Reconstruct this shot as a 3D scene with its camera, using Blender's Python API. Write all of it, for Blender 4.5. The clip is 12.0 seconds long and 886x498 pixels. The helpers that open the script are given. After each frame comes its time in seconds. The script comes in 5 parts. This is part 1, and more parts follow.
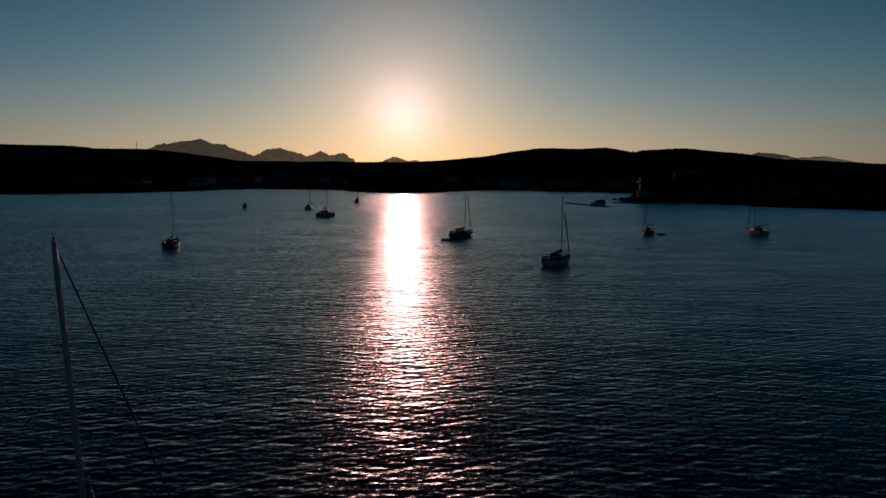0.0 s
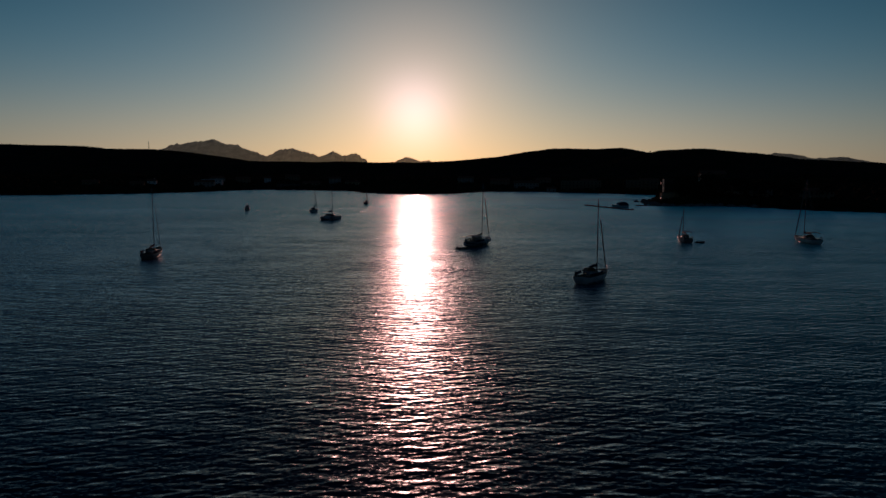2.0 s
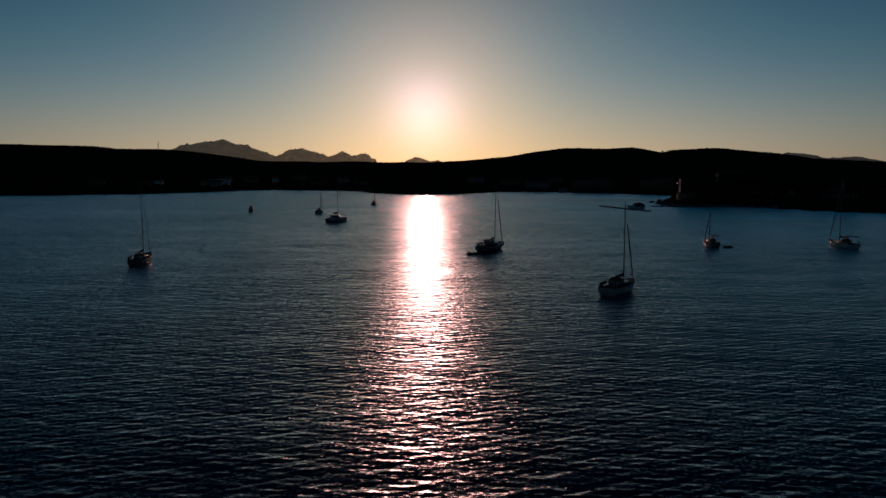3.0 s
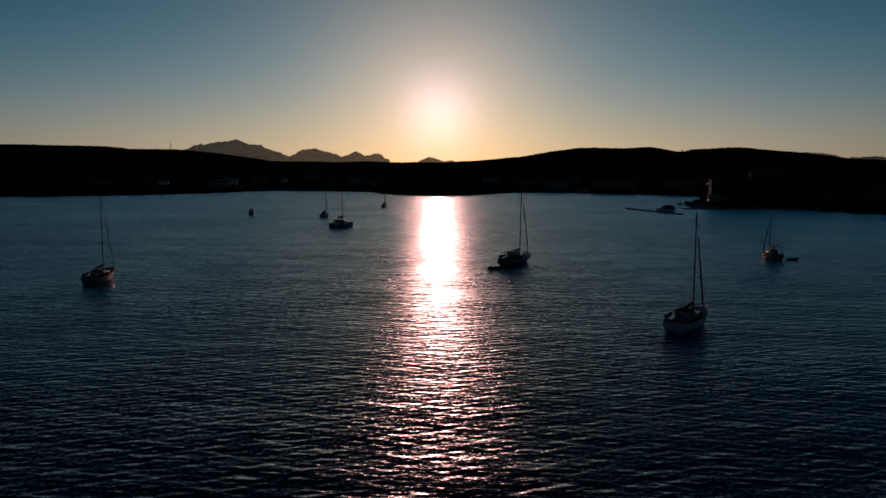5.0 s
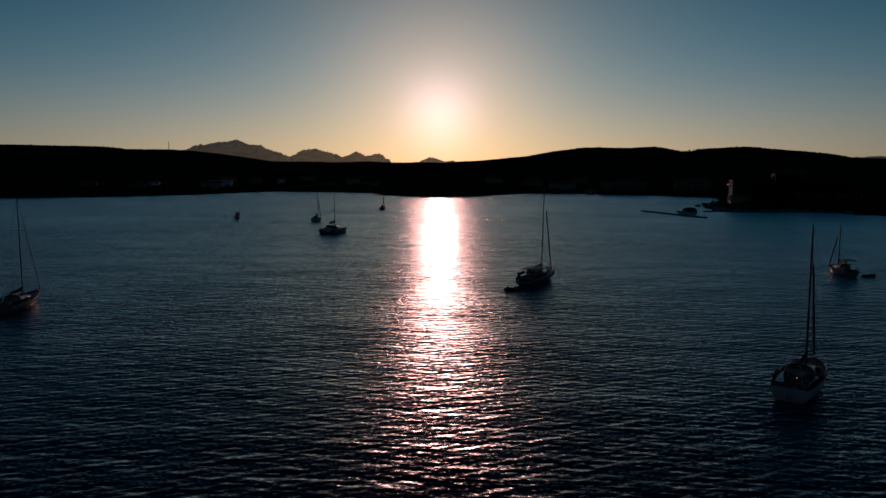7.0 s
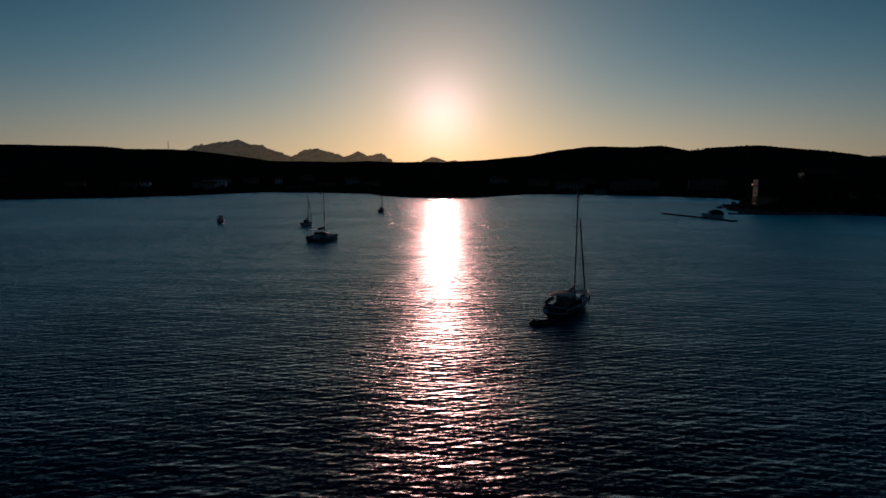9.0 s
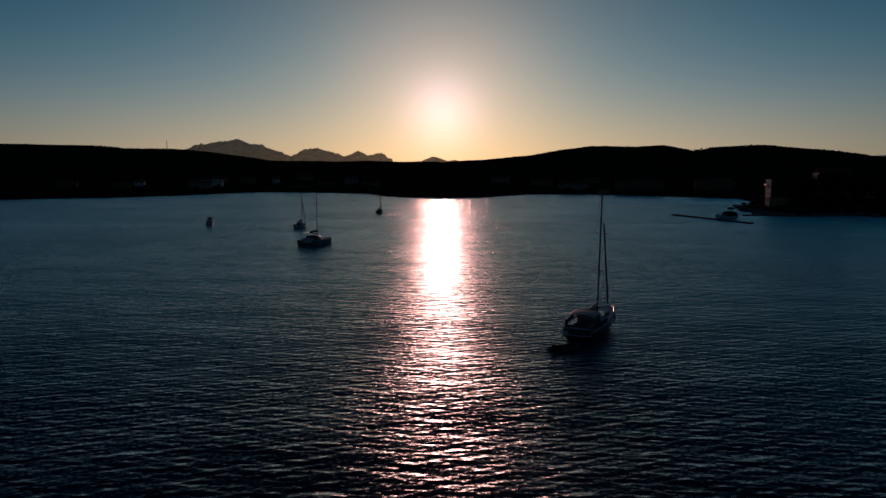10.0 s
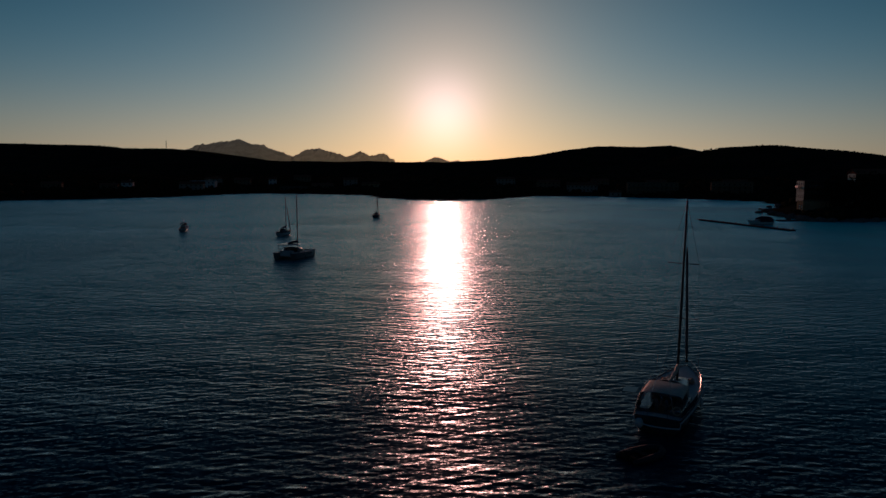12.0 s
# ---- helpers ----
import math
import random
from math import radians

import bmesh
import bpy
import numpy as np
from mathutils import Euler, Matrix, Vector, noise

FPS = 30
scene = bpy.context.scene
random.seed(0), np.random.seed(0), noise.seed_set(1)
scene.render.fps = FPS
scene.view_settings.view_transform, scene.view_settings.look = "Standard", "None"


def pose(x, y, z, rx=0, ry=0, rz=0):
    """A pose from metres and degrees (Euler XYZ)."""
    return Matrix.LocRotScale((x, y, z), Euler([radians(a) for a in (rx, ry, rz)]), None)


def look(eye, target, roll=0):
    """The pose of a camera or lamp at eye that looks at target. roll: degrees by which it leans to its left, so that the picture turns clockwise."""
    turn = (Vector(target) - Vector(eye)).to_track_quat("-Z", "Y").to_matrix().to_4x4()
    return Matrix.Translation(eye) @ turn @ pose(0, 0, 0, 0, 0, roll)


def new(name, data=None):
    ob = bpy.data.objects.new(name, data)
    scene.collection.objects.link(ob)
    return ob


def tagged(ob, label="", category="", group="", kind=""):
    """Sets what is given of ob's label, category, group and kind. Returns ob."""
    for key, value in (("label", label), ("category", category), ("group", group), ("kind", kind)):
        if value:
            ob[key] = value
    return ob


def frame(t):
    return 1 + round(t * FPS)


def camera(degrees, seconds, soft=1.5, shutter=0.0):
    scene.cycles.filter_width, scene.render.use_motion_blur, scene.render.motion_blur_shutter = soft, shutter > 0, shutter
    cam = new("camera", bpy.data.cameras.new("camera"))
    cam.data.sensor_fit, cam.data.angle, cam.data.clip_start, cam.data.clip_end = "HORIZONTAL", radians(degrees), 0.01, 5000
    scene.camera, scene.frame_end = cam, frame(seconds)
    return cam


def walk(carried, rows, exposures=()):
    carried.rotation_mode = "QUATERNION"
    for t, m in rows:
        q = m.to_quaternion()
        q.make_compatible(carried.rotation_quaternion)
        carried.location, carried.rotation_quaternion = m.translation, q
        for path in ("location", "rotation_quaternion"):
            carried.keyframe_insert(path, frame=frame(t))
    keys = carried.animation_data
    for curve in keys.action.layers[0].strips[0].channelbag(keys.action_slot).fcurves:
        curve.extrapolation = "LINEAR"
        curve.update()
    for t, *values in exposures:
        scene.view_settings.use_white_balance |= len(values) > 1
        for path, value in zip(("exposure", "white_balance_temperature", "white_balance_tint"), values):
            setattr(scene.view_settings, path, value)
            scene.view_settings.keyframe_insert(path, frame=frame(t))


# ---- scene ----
# A bay at sunset, seen from a drone that flies low over anchored sailing boats. Flight along +y, sun ahead, sea at z = 0.
cam = camera(62.4, 12.0)
# seconds, x, y, z, pitch, yaw, roll
PATH_ROWS = [
    (0.0, 0.99, -0.01, 19.99, -6.066, -3.024, -0.163),
    (0.5, 1.16, 5.45, 20.02, -6.051, -2.925, -0.184),
    (1.0, 1.33, 11.01, 20.03, -6.042, -2.736, -0.197),
    (1.5, 1.48, 16.82, 20.03, -6.038, -2.421, -0.198),
    (2.0, 1.63, 22.81, 20.03, -6.032, -2.043, -0.190),
    (2.5, 1.81, 29.07, 20.02, -6.032, -1.667, -0.179),
    (3.0, 1.91, 35.47, 20.00, -6.041, -1.298, -0.167),
    (3.5, 1.97, 42.02, 19.97, -6.048, -0.892, -0.155),
    (4.5, 1.91, 55.55, 19.95, -6.043, -0.358, -0.148),
    (5.5, 1.70, 69.59, 19.92, -6.025, -0.228, -0.144),
    (6.0, 1.60, 76.65, 19.87, -6.019, -0.226, -0.134),
    (6.5, 1.39, 83.62, 19.82, -6.014, -0.207, -0.121),
    (7.0, 1.02, 90.66, 19.77, -6.014, -0.176, -0.105),
    (8.0, 0.63, 105.01, 19.67, -6.014, -0.077, -0.061),
    (9.0, 0.52, 119.40, 19.57, -6.026, -0.005, -0.045),
    (9.5, 0.43, 126.46, 19.50, -6.037, -0.000, -0.057),
    (10.0, 0.23, 133.75, 19.43, -6.049, 0.018, -0.071),
    (10.5, -0.05, 141.24, 19.38, -6.050, 0.080, -0.088),
    (11.0, -0.19, 148.76, 19.34, -6.038, 0.129, -0.107),
    (11.5, -0.11, 156.39, 19.32, -6.020, 0.187, -0.128),
    (12.0, 0.01, 164.11, 19.30, -6.000, 0.212, -0.150),
]
walk(cam, [(t, pose(x, y, z, 90 + pitch, roll, yaw)) for t, x, y, z, pitch, yaw, roll in PATH_ROWS], [(0.0, -1.14, 5290, 4), (12.0, -1.14, 5290, 4)])

# ---- sky and sun ----
SUN_UP, SUN_LEFT = 4.45, 0.1          # degrees above the horizon, and left of +y
SUN_DIR = Vector((-math.sin(radians(SUN_LEFT)) * math.cos(radians(SUN_UP)), math.cos(radians(SUN_LEFT)) * math.cos(radians(SUN_UP)), math.sin(radians(SUN_UP))))
world = bpy.data.worlds.new("evening_sky")
scene.world = world
world.use_nodes = True
wn, wl = world.node_tree.nodes, world.node_tree.links
wn.clear()
sky = wn.new("ShaderNodeTexSky")
sky.sky_type, sky.sun_disc = "NISHITA", False
sky.sun_elevation, sky.sun_rotation = radians(SUN_UP), radians(-SUN_LEFT)
sky.altitude, sky.air_density, sky.dust_density, sky.ozone_density = 10, 1.0, 0.35, 3.0
# the bright hazy aureole round the low sun
coord = wn.new("ShaderNodeTexCoord")
dot = wn.new("ShaderNodeVectorMath")
dot.operation = "DOT_PRODUCT"
dot.inputs[1].default_value = SUN_DIR
wl.new(coord.outputs["Generated"], dot.inputs[0])


def stretched(k, side=1.0):
    """The angle from the sun's bearing with heights stretched k times (and breadths side times), for brightness that hugs the horizon."""
    flat = wn.new("ShaderNodeVectorMath")
    flat.operation = "MULTIPLY"
    flat.inputs[1].default_value = (side, 1, k)
    wl.new(coord.outputs["Generated"], flat.inputs[0])
    unit = wn.new("ShaderNodeVectorMath")
    unit.operation = "NORMALIZE"
    wl.new(flat.outputs["Vector"], unit.inputs[0])
    low = wn.new("ShaderNodeVectorMath")
    low.operation = "DOT_PRODUCT"
    low.inputs[1].default_value = Vector((SUN_DIR.x, SUN_DIR.y, 0.0)).normalized()
    wl.new(unit.outputs["Vector"], low.inputs[0])
    return low


def mathed(op, a, b=None):
    node = wn.new("ShaderNodeMath")
    node.operation = op
    for slot, v in zip(node.inputs, (a, b)):
        if isinstance(v, (int, float)):
            slot.default_value = v
        elif v is not None:
            wl.new(v, slot)
    return node.outputs[0]


def vectored(op, a, b):
    node = wn.new("ShaderNodeVectorMath")
    node.operation = op
    for slot, v in zip(node.inputs, (a, b)):
        if isinstance(v, tuple):
            slot.default_value = v
        else:
            wl.new(v, slot)
    return node.outputs["Vector"]


def glow(power, colour, strength, angle=dot):
    """Light that falls off with the angle from the sun."""
    node = wn.new("ShaderNodeVectorMath")
    node.operation = "SCALE"
    node.inputs[0].default_value = colour
    wl.new(mathed("MULTIPLY", mathed("POWER", mathed("MAXIMUM", angle.outputs["Value"], 0.0), power), strength), node.inputs["Scale"])
    return node.outputs["Vector"]


light = vectored("MULTIPLY", sky.outputs[0], (0.028, 0.028, 0.028))
for each in (glow(8, (0.13, 0.665, 0.93), 0.50, stretched(2.1, 0.5)), glow(5, (1.0, 0.40, 0.04), 1.03, stretched(7.0, 0.9)), glow(30, (0.92, 0.58, 0.24), 0.36),
             glow(130, (1.0, 0.47, 0.22), 0.88), glow(900, (1.0, 0.58, 0.62), 1.15)):
    light = vectored("ADD", light, each)
# the long way through the low air takes the blue out of the light near the horizon
split = wn.new("ShaderNodeSeparateXYZ")
wl.new(coord.outputs["Generated"], split.inputs[0])
height = mathed("MAXIMUM", split.outputs["Z"], 0.0)
thin = wn.new("ShaderNodeCombineXYZ")
for slot, (share, deep) in zip(thin.inputs, ((0.02, 0.05), (0.15, 0.05), (0.36, 0.075))):
    wl.new(mathed("SUBTRACT", 1.0, mathed("MULTIPLY", share, mathed("EXPONENT", mathed("DIVIDE", height, -deep)))), slot)
light = vectored("MULTIPLY", light, thin.outputs[0])
# a deeper blue towards the zenith
high = wn.new("ShaderNodeMapRange")
high.interpolation_type = "SMOOTHSTEP"
high.inputs["From Min"].default_value, high.inputs["From Max"].default_value = 0.20, 0.60
wl.new(height, high.inputs["Value"])
deep_blue = wn.new("ShaderNodeCombineXYZ")
for slot, share in zip(deep_blue.inputs, (-0.48, -0.22, 0.06)):
    wl.new(mathed("ADD", 1.0, mathed("MULTIPLY", high.outputs["Result"], share)), slot)
light = vectored("MULTIPLY", light, deep_blue.outputs[0])
back = wn.new("ShaderNodeBackground")
wl.new(light, back.inputs["Color"])
world_out = wn.new("ShaderNodeOutputWorld")
wl.new(back.outputs[0], world_out.inputs["Surface"])

sun_data = bpy.data.lights.new("sun", "SUN")
sun_data.energy, sun_data.angle, sun_data.color = 0.79, radians(0.53), (1.0, 0.335, 0.215)
sun = new("sun", sun_data)
sun.matrix_world = look((0, 0, 300), Vector((0, 0, 300)) - SUN_DIR)


# ---- materials ----
def nodes_of(name):
    m = bpy.data.materials.new(name)
    m.use_nodes = True
    n = m.node_tree.nodes
    return m, n, m.node_tree.links, n["Principled BSDF"]


def surface(name, colour, rough=0.6, metal=0.0, vary=0.25, scale=3.0, fine=30.0, bump=0.15, dist=0.02, coord_kind="Object", coat=0.0, spec=0.5):
    """Colour that varies at two scales, with a fine relief."""
    m, n, l, b = nodes_of(name)
    tc = n.new("ShaderNodeTexCoord")
    big, small = n.new("ShaderNodeTexNoise"), n.new("ShaderNodeTexNoise")
    big.inputs["Scale"].default_value, small.inputs["Scale"].default_value = scale, fine
    big.inputs["Detail"].default_value, small.inputs["Detail"].default_value = 4, 3
    for tex in (big, small):
        l.new(tc.outputs[coord_kind], tex.inputs["Vector"])
    mix = n.new("ShaderNodeMix")
    mix.data_type = "FLOAT"
    mix.inputs["Factor"].default_value = 0.4
    l.new(big.outputs["Fac"], mix.inputs["A"])
    l.new(small.outputs["Fac"], mix.inputs["B"])
    ramp = n.new("ShaderNodeValToRGB")
    ramp.color_ramp.elements[0].position, ramp.color_ramp.elements[1].position = 0.3, 0.7
    ramp.color_ramp.elements[0].color = (*[c * (1 - vary) for c in colour], 1)
    ramp.color_ramp.elements[1].color = (*[min(1, c * (1 + vary)) for c in colour], 1)
    l.new(mix.outputs["Result"], ramp.inputs["Fac"])
    l.new(ramp.outputs["Color"], b.inputs["Base Color"])
    rr = n.new("ShaderNodeMapRange")
    rr.inputs["To Min"].default_value, rr.inputs["To Max"].default_value = max(0.02, rough - 0.1), min(1, rough + 0.1)
    l.new(big.outputs["Fac"], rr.inputs["Value"])
    l.new(rr.outputs["Result"], b.inputs["Roughness"])
    b.inputs["Metallic"].default_value = metal
    b.inputs["Coat Weight"].default_value = coat
    b.inputs["Specular IOR Level"].default_value = spec
    if bump:
        bp = n.new("ShaderNodeBump")
        bp.inputs["Strength"].default_value, bp.inputs["Distance"].default_value = bump, dist
        l.new(small.outputs["Fac"], bp.inputs["Height"])
        l.new(bp.outputs["Normal"], b.inputs["Normal"])
    return m


def water_material():
    """Sea water: slopes of many short wave trains and of fine chop tilt the surface; a dark body below a mirror-like skin."""
    m, n, l, b = nodes_of("sea_water")
    n.remove(b)
    geo = n.new("ShaderNodeNewGeometry")

    def noisy(sx, sy, turn, detail, rough=0.5, out="Fac"):
        mp = n.new("ShaderNodeMapping")
        mp.inputs["Scale"].default_value = (sx, sy, 1)
        mp.inputs["Rotation"].default_value = (0, 0, radians(turn))
        l.new(geo.outputs["Position"], mp.inputs["Vector"])
        t = n.new("ShaderNodeTexNoise")
        t.noise_dimensions = "2D"
        t.inputs["Scale"].default_value, t.inputs["Detail"].default_value, t.inputs["Roughness"].default_value = 1.0, detail, rough
        l.new(mp.outputs["Vector"], t.inputs["Vector"])
        return t.outputs[out]

    def maths(op, a, c=None):
        node = n.new("ShaderNodeMath")
        node.operation = op
        for slot, v in zip(node.inputs, (a, c)):
            if isinstance(v, (int, float)):
                slot.default_value = v
            elif v is not None:
                l.new(v, slot)
        return node.outputs[0]

    def ranged(value, a, c, d, e):
        node = n.new("ShaderNodeMapRange")
        for key, v in zip(("From Min", "From Max", "To Min", "To Max"), (a, c, d, e)):
            node.inputs[key].default_value = v
        l.new(value, node.inputs["Value"])
        return node.outputs["Result"]

    def vect(op, a, c):
        node = n.new("ShaderNodeVectorMath")
        node.operation = op
        l.new(a, node.inputs[0])
        if op == "SCALE":
            if isinstance(c, float):
                node.inputs["Scale"].default_value = c
            else:
                l.new(c, node.inputs["Scale"])
        elif isinstance(c, tuple):
            node.inputs[1].default_value = c
        else:
            l.new(c, node.inputs[1])
        return node.outputs["Value"] if op == "DOT_PRODUCT" else node.outputs["Vector"]

    # wave trains round the wind's direction, bent by a slow noise; each adds its slope
    drift = maths("MULTIPLY", noisy(0.10, 0.16, 0, 2), 9.0)
    rnd = random.Random(4)
    slope = None
    for i in range(TRAINS):
        length = 0.58 * (3.6 / 0.58) ** (i / (TRAINS - 1))
        turn = radians((-1) ** i * rnd.uniform(1, SPREAD))
        k = 2 * math.pi / length
        phase = vect("DOT_PRODUCT", geo.outputs["Position"], (k * math.sin(turn), k * math.cos(turn), 0))
        phase = maths("ADD", phase, maths("MULTIPLY", drift, rnd.uniform(-1.0, 1.0)))
        steep = STEEP * (1.0 if 0.7 < length < 1.7 else 0.5)
        # long gentle near faces and short steep far faces
        rise = maths("MULTIPLY", maths("SUBTRACT", maths("EXPONENT", maths("MULTIPLY", maths("COSINE", phase), 2.2)), 2.629), -0.238)
        aim = n.new("ShaderNodeCombineXYZ")
        aim.inputs[0].default_value, aim.inputs[1].default_value = steep * math.sin(turn), steep * math.cos(turn)
        each = vect("SCALE", aim.outputs[0], rise)
        slope = each if slope is None else vect("ADD", slope, each)
    # crests rise and die within a few metres, gusts roughen the surface in wide patches
    slope = vect("SCALE", slope, ranged(noisy(0.25, 0.5, 5, 2), 0.3, 0.7, 0.35, 1.65))
    chop = vect("SUBTRACT", noisy(2.6, 5.6, 7, 2, 0.55, "Color"), (0.5, 0.5, 0.5))
    chop = vect("MULTIPLY", chop, (CHOP[0], CHOP[1], 0.0))
    sep = n.new("ShaderNodeSeparateXYZ")
    l.new(geo.outputs["Position"], sep.inputs[0])
    # short cross chop that grows towards the head of the bay
    chop = vect("SCALE", chop, ranged(sep.outputs["Y"], 180, 480, 1.0, 2.0))
    slope = vect("ADD", slope, chop)
    # low long undulations that streak the distant water
    swell = vect("SUBTRACT", noisy(0.05, 0.13, -6, 4, 0.65, "Color"), (0.5, 0.5, 0.5))
    slope = vect("ADD", slope, vect("MULTIPLY", swell, (0.04, 0.26, 0.0)))
    slope = vect("SCALE", slope, ranged(noisy(0.012, 0.03, 8, 3), 0.3, 0.7, 0.6, 1.2))
    slope = vect("MULTIPLY", slope, (-1.0, -1.0, 0.0))
    up = n.new("ShaderNodeVectorMath")
    up.operation = "ADD"
    up.inputs[1].default_value = (0, 0, 1)
    l.new(slope, up.inputs[0])
    unit = n.new("ShaderNodeVectorMath")
    unit.operation = "NORMALIZE"
    l.new(up.outputs[0], unit.inputs[0])
    tilt = unit.outputs["Vector"]
    # turquoise shallows along the eastern shore, dark open water elsewhere, paler colour up the bay painted in for
    # reflected sky
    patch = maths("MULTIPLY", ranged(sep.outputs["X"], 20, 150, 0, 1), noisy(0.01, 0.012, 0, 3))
    # sky sheen of the far water, put into the body colour
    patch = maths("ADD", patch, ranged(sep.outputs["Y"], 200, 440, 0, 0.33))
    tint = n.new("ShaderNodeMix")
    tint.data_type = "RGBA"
    tint.inputs["A"].default_value, tint.inputs["B"].default_value = BODY, SHALLOW_AND_SHEEN
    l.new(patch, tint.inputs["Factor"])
    body = n.new("ShaderNodeBsdfDiffuse")
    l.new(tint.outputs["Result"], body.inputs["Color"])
    skin = n.new("ShaderNodeBsdfGlossy")
    skin.inputs["Roughness"].default_value = SKIN_ROUGH
    l.new(tilt, skin.inputs["Normal"])
    fresnel = n.new("ShaderNodeFresnel")
    fresnel.inputs["IOR"].default_value = SKIN_IOR
    l.new(tilt, fresnel.inputs["Normal"])
    gloss = n.new("ShaderNodeCombineXYZ")
    for slot, v in zip(gloss.inputs, SKIN_TINT):
        l.new(maths("MULTIPLY", fresnel.outputs[0], v), slot)
    l.new(gloss.outputs[0], skin.inputs["Color"])
    add = n.new("ShaderNodeAddShader")
    l.new(body.outputs[0], add.inputs[0])
    l.new(skin.outputs[0], add.inputs[1])
    l.new(add.outputs[0], n["Material Output"].inputs["Surface"])
    return m


TRAINS, SPREAD, STEEP, CHOP = 11, 30, 0.077, (1.0, 0.58)
BODY, SHALLOW_AND_SHEEN = (0.0, 0.014, 0.044, 1), (0.008, 0.78, 0.72, 1)
SKIN_ROUGH, SKIN_IOR, SKIN_TINT = 0.25, 1.125, (0.70, 0.87, 1.0)
WATER = water_material()
LAND = surface("dry_scrub_ground", (0.060, 0.043, 0.026), 0.8, vary=0.45, scale=0.02, fine=0.3, bump=0.1, dist=1.0, spec=0.0)
SCRUB = surface("macchia_foliage", (0.050, 0.040, 0.020), 0.8, vary=0.5, scale=0.05, fine=0.8, bump=0.1, dist=0.3, spec=0.0)
PINE = surface("pine_needles", (0.030, 0.034, 0.018), 0.9, vary=0.5, scale=0.05, fine=0.8, bump=0.5, dist=0.3, spec=0.0)
HAZED_GRANITE = surface("granite", (0.50, 0.47, 0.45), 0.85, vary=0.3, scale=0.02, fine=0.15, bump=0.5, dist=3.0, spec=0.0)
# haze put into the rock: part transparent, so the sky pales the far range
gn, gl = HAZED_GRANITE.node_tree.nodes, HAZED_GRANITE.node_tree.links
haze_mix, clear = gn.new("ShaderNodeMixShader"), gn.new("ShaderNodeBsdfTransparent")
haze_mix.inputs["Fac"].default_value = 0.29
gl.new(gn["Principled BSDF"].outputs[0], haze_mix.inputs[1])
gl.new(clear.outputs[0], haze_mix.inputs[2])
gl.new(haze_mix.outputs[0], gn["Material Output"].inputs["Surface"])
ROCK = surface("shore_rock", (0.22, 0.19, 0.16), 0.85, vary=0.4, scale=0.4, fine=3.0, bump=0.6, dist=0.2, spec=0.0)
PLASTER = surface("tan_stone_plaster", (0.24, 0.19, 0.13), 0.9, vary=0.15, scale=0.3, fine=6.0, bump=0.2, dist=0.02, spec=0.0)
LIME = surface("fresh_white_limewash", (0.80, 0.78, 0.72), 0.85, vary=0.1, scale=0.3, fine=6.0, bump=0.2, dist=0.02, spec=0.0)
# sun and shade put into the wall colours: pale west side, dark others
WALL_SUNLIT = surface("wall_painted_sunlit", (0.86, 0.86, 0.68), 0.9, vary=0.12, scale=0.3, fine=6.0, bump=0.2, dist=0.02, spec=0.0)
WALL_SHADED = surface("wall_painted_shaded", (0.07, 0.055, 0.04), 0.95, vary=0.35, scale=0.5, fine=5.0, bump=0.5, dist=0.05, spec=0.0)
WHITEWASH = surface("weathered_pale_render", (0.38, 0.35, 0.29), 0.9, vary=0.12, scale=0.3, fine=6.0, bump=0.2, dist=0.02, spec=0.0)
OCHRE = surface("ochre_plaster", (0.50, 0.37, 0.22), 0.9, vary=0.2, scale=0.3, fine=6.0, bump=0.2, dist=0.02, spec=0.0)
TILE = surface("terracotta_tiles", (0.28, 0.12, 0.07), 0.85, vary=0.35, scale=1.0, fine=8.0, bump=0.5, dist=0.06, spec=0.0)
CONCRETE = surface("weathered_concrete", (0.12, 0.11, 0.10), 0.9, vary=0.25, scale=0.5, fine=8.0, bump=0.3, dist=0.02, spec=0.0)
TIMBER = surface("grey_timber", (0.07, 0.055, 0.04), 0.85, vary=0.3, scale=1.0, fine=20.0, bump=0.3, dist=0.01, spec=0.08)
GEL = surface("white_gelcoat", (0.70, 0.69, 0.66), 0.28, vary=0.06, scale=0.8, fine=14.0, bump=0.03, dist=0.005, coat=0.3)
GELGREY = surface("slate_gelcoat", (0.07, 0.08, 0.09), 0.28, vary=0.12, scale=0.8, fine=14.0, bump=0.03, dist=0.005, coat=0.3)
GELPALE = surface("faded_grey_gelcoat", (0.22, 0.22, 0.21), 0.3, vary=0.12, scale=0.8, fine=14.0, bump=0.03, dist=0.005, coat=0.3)
GELDARK = surface("navy_gelcoat", (0.02, 0.03, 0.07), 0.25, vary=0.15, scale=0.8, fine=14.0, bump=0.03, dist=0.005, coat=0.4)
ANTIFOUL = surface("antifouling_paint", (0.05, 0.03, 0.03), 0.8, vary=0.3, scale=2.0, fine=20.0)
DECKGREY = surface("nonslip_deck", (0.72, 0.69, 0.61), 0.5, vary=0.12, scale=1.5, fine=40.0, bump=0.3, dist=0.004, spec=0.5)
TEAK = surface("weathered_teak", (0.26, 0.18, 0.11), 0.75, vary=0.25, scale=2.0, fine=30.0, bump=0.25, dist=0.004, spec=0.08)
ALU = surface("anodised_aluminium", (0.07, 0.07, 0.075), 0.5, metal=0.4, vary=0.1, scale=1.0, fine=20.0, bump=0.05, dist=0.002)
STEEL = surface("stainless_steel", (0.62, 0.62, 0.63), 0.22, metal=1.0, vary=0.08, scale=2.0, fine=30.0, bump=0.0)
CANVAS = surface("navy_canvas", (0.025, 0.035, 0.07), 0.92, vary=0.25, scale=2.0, fine=40.0, bump=0.3, dist=0.006, spec=0.08)
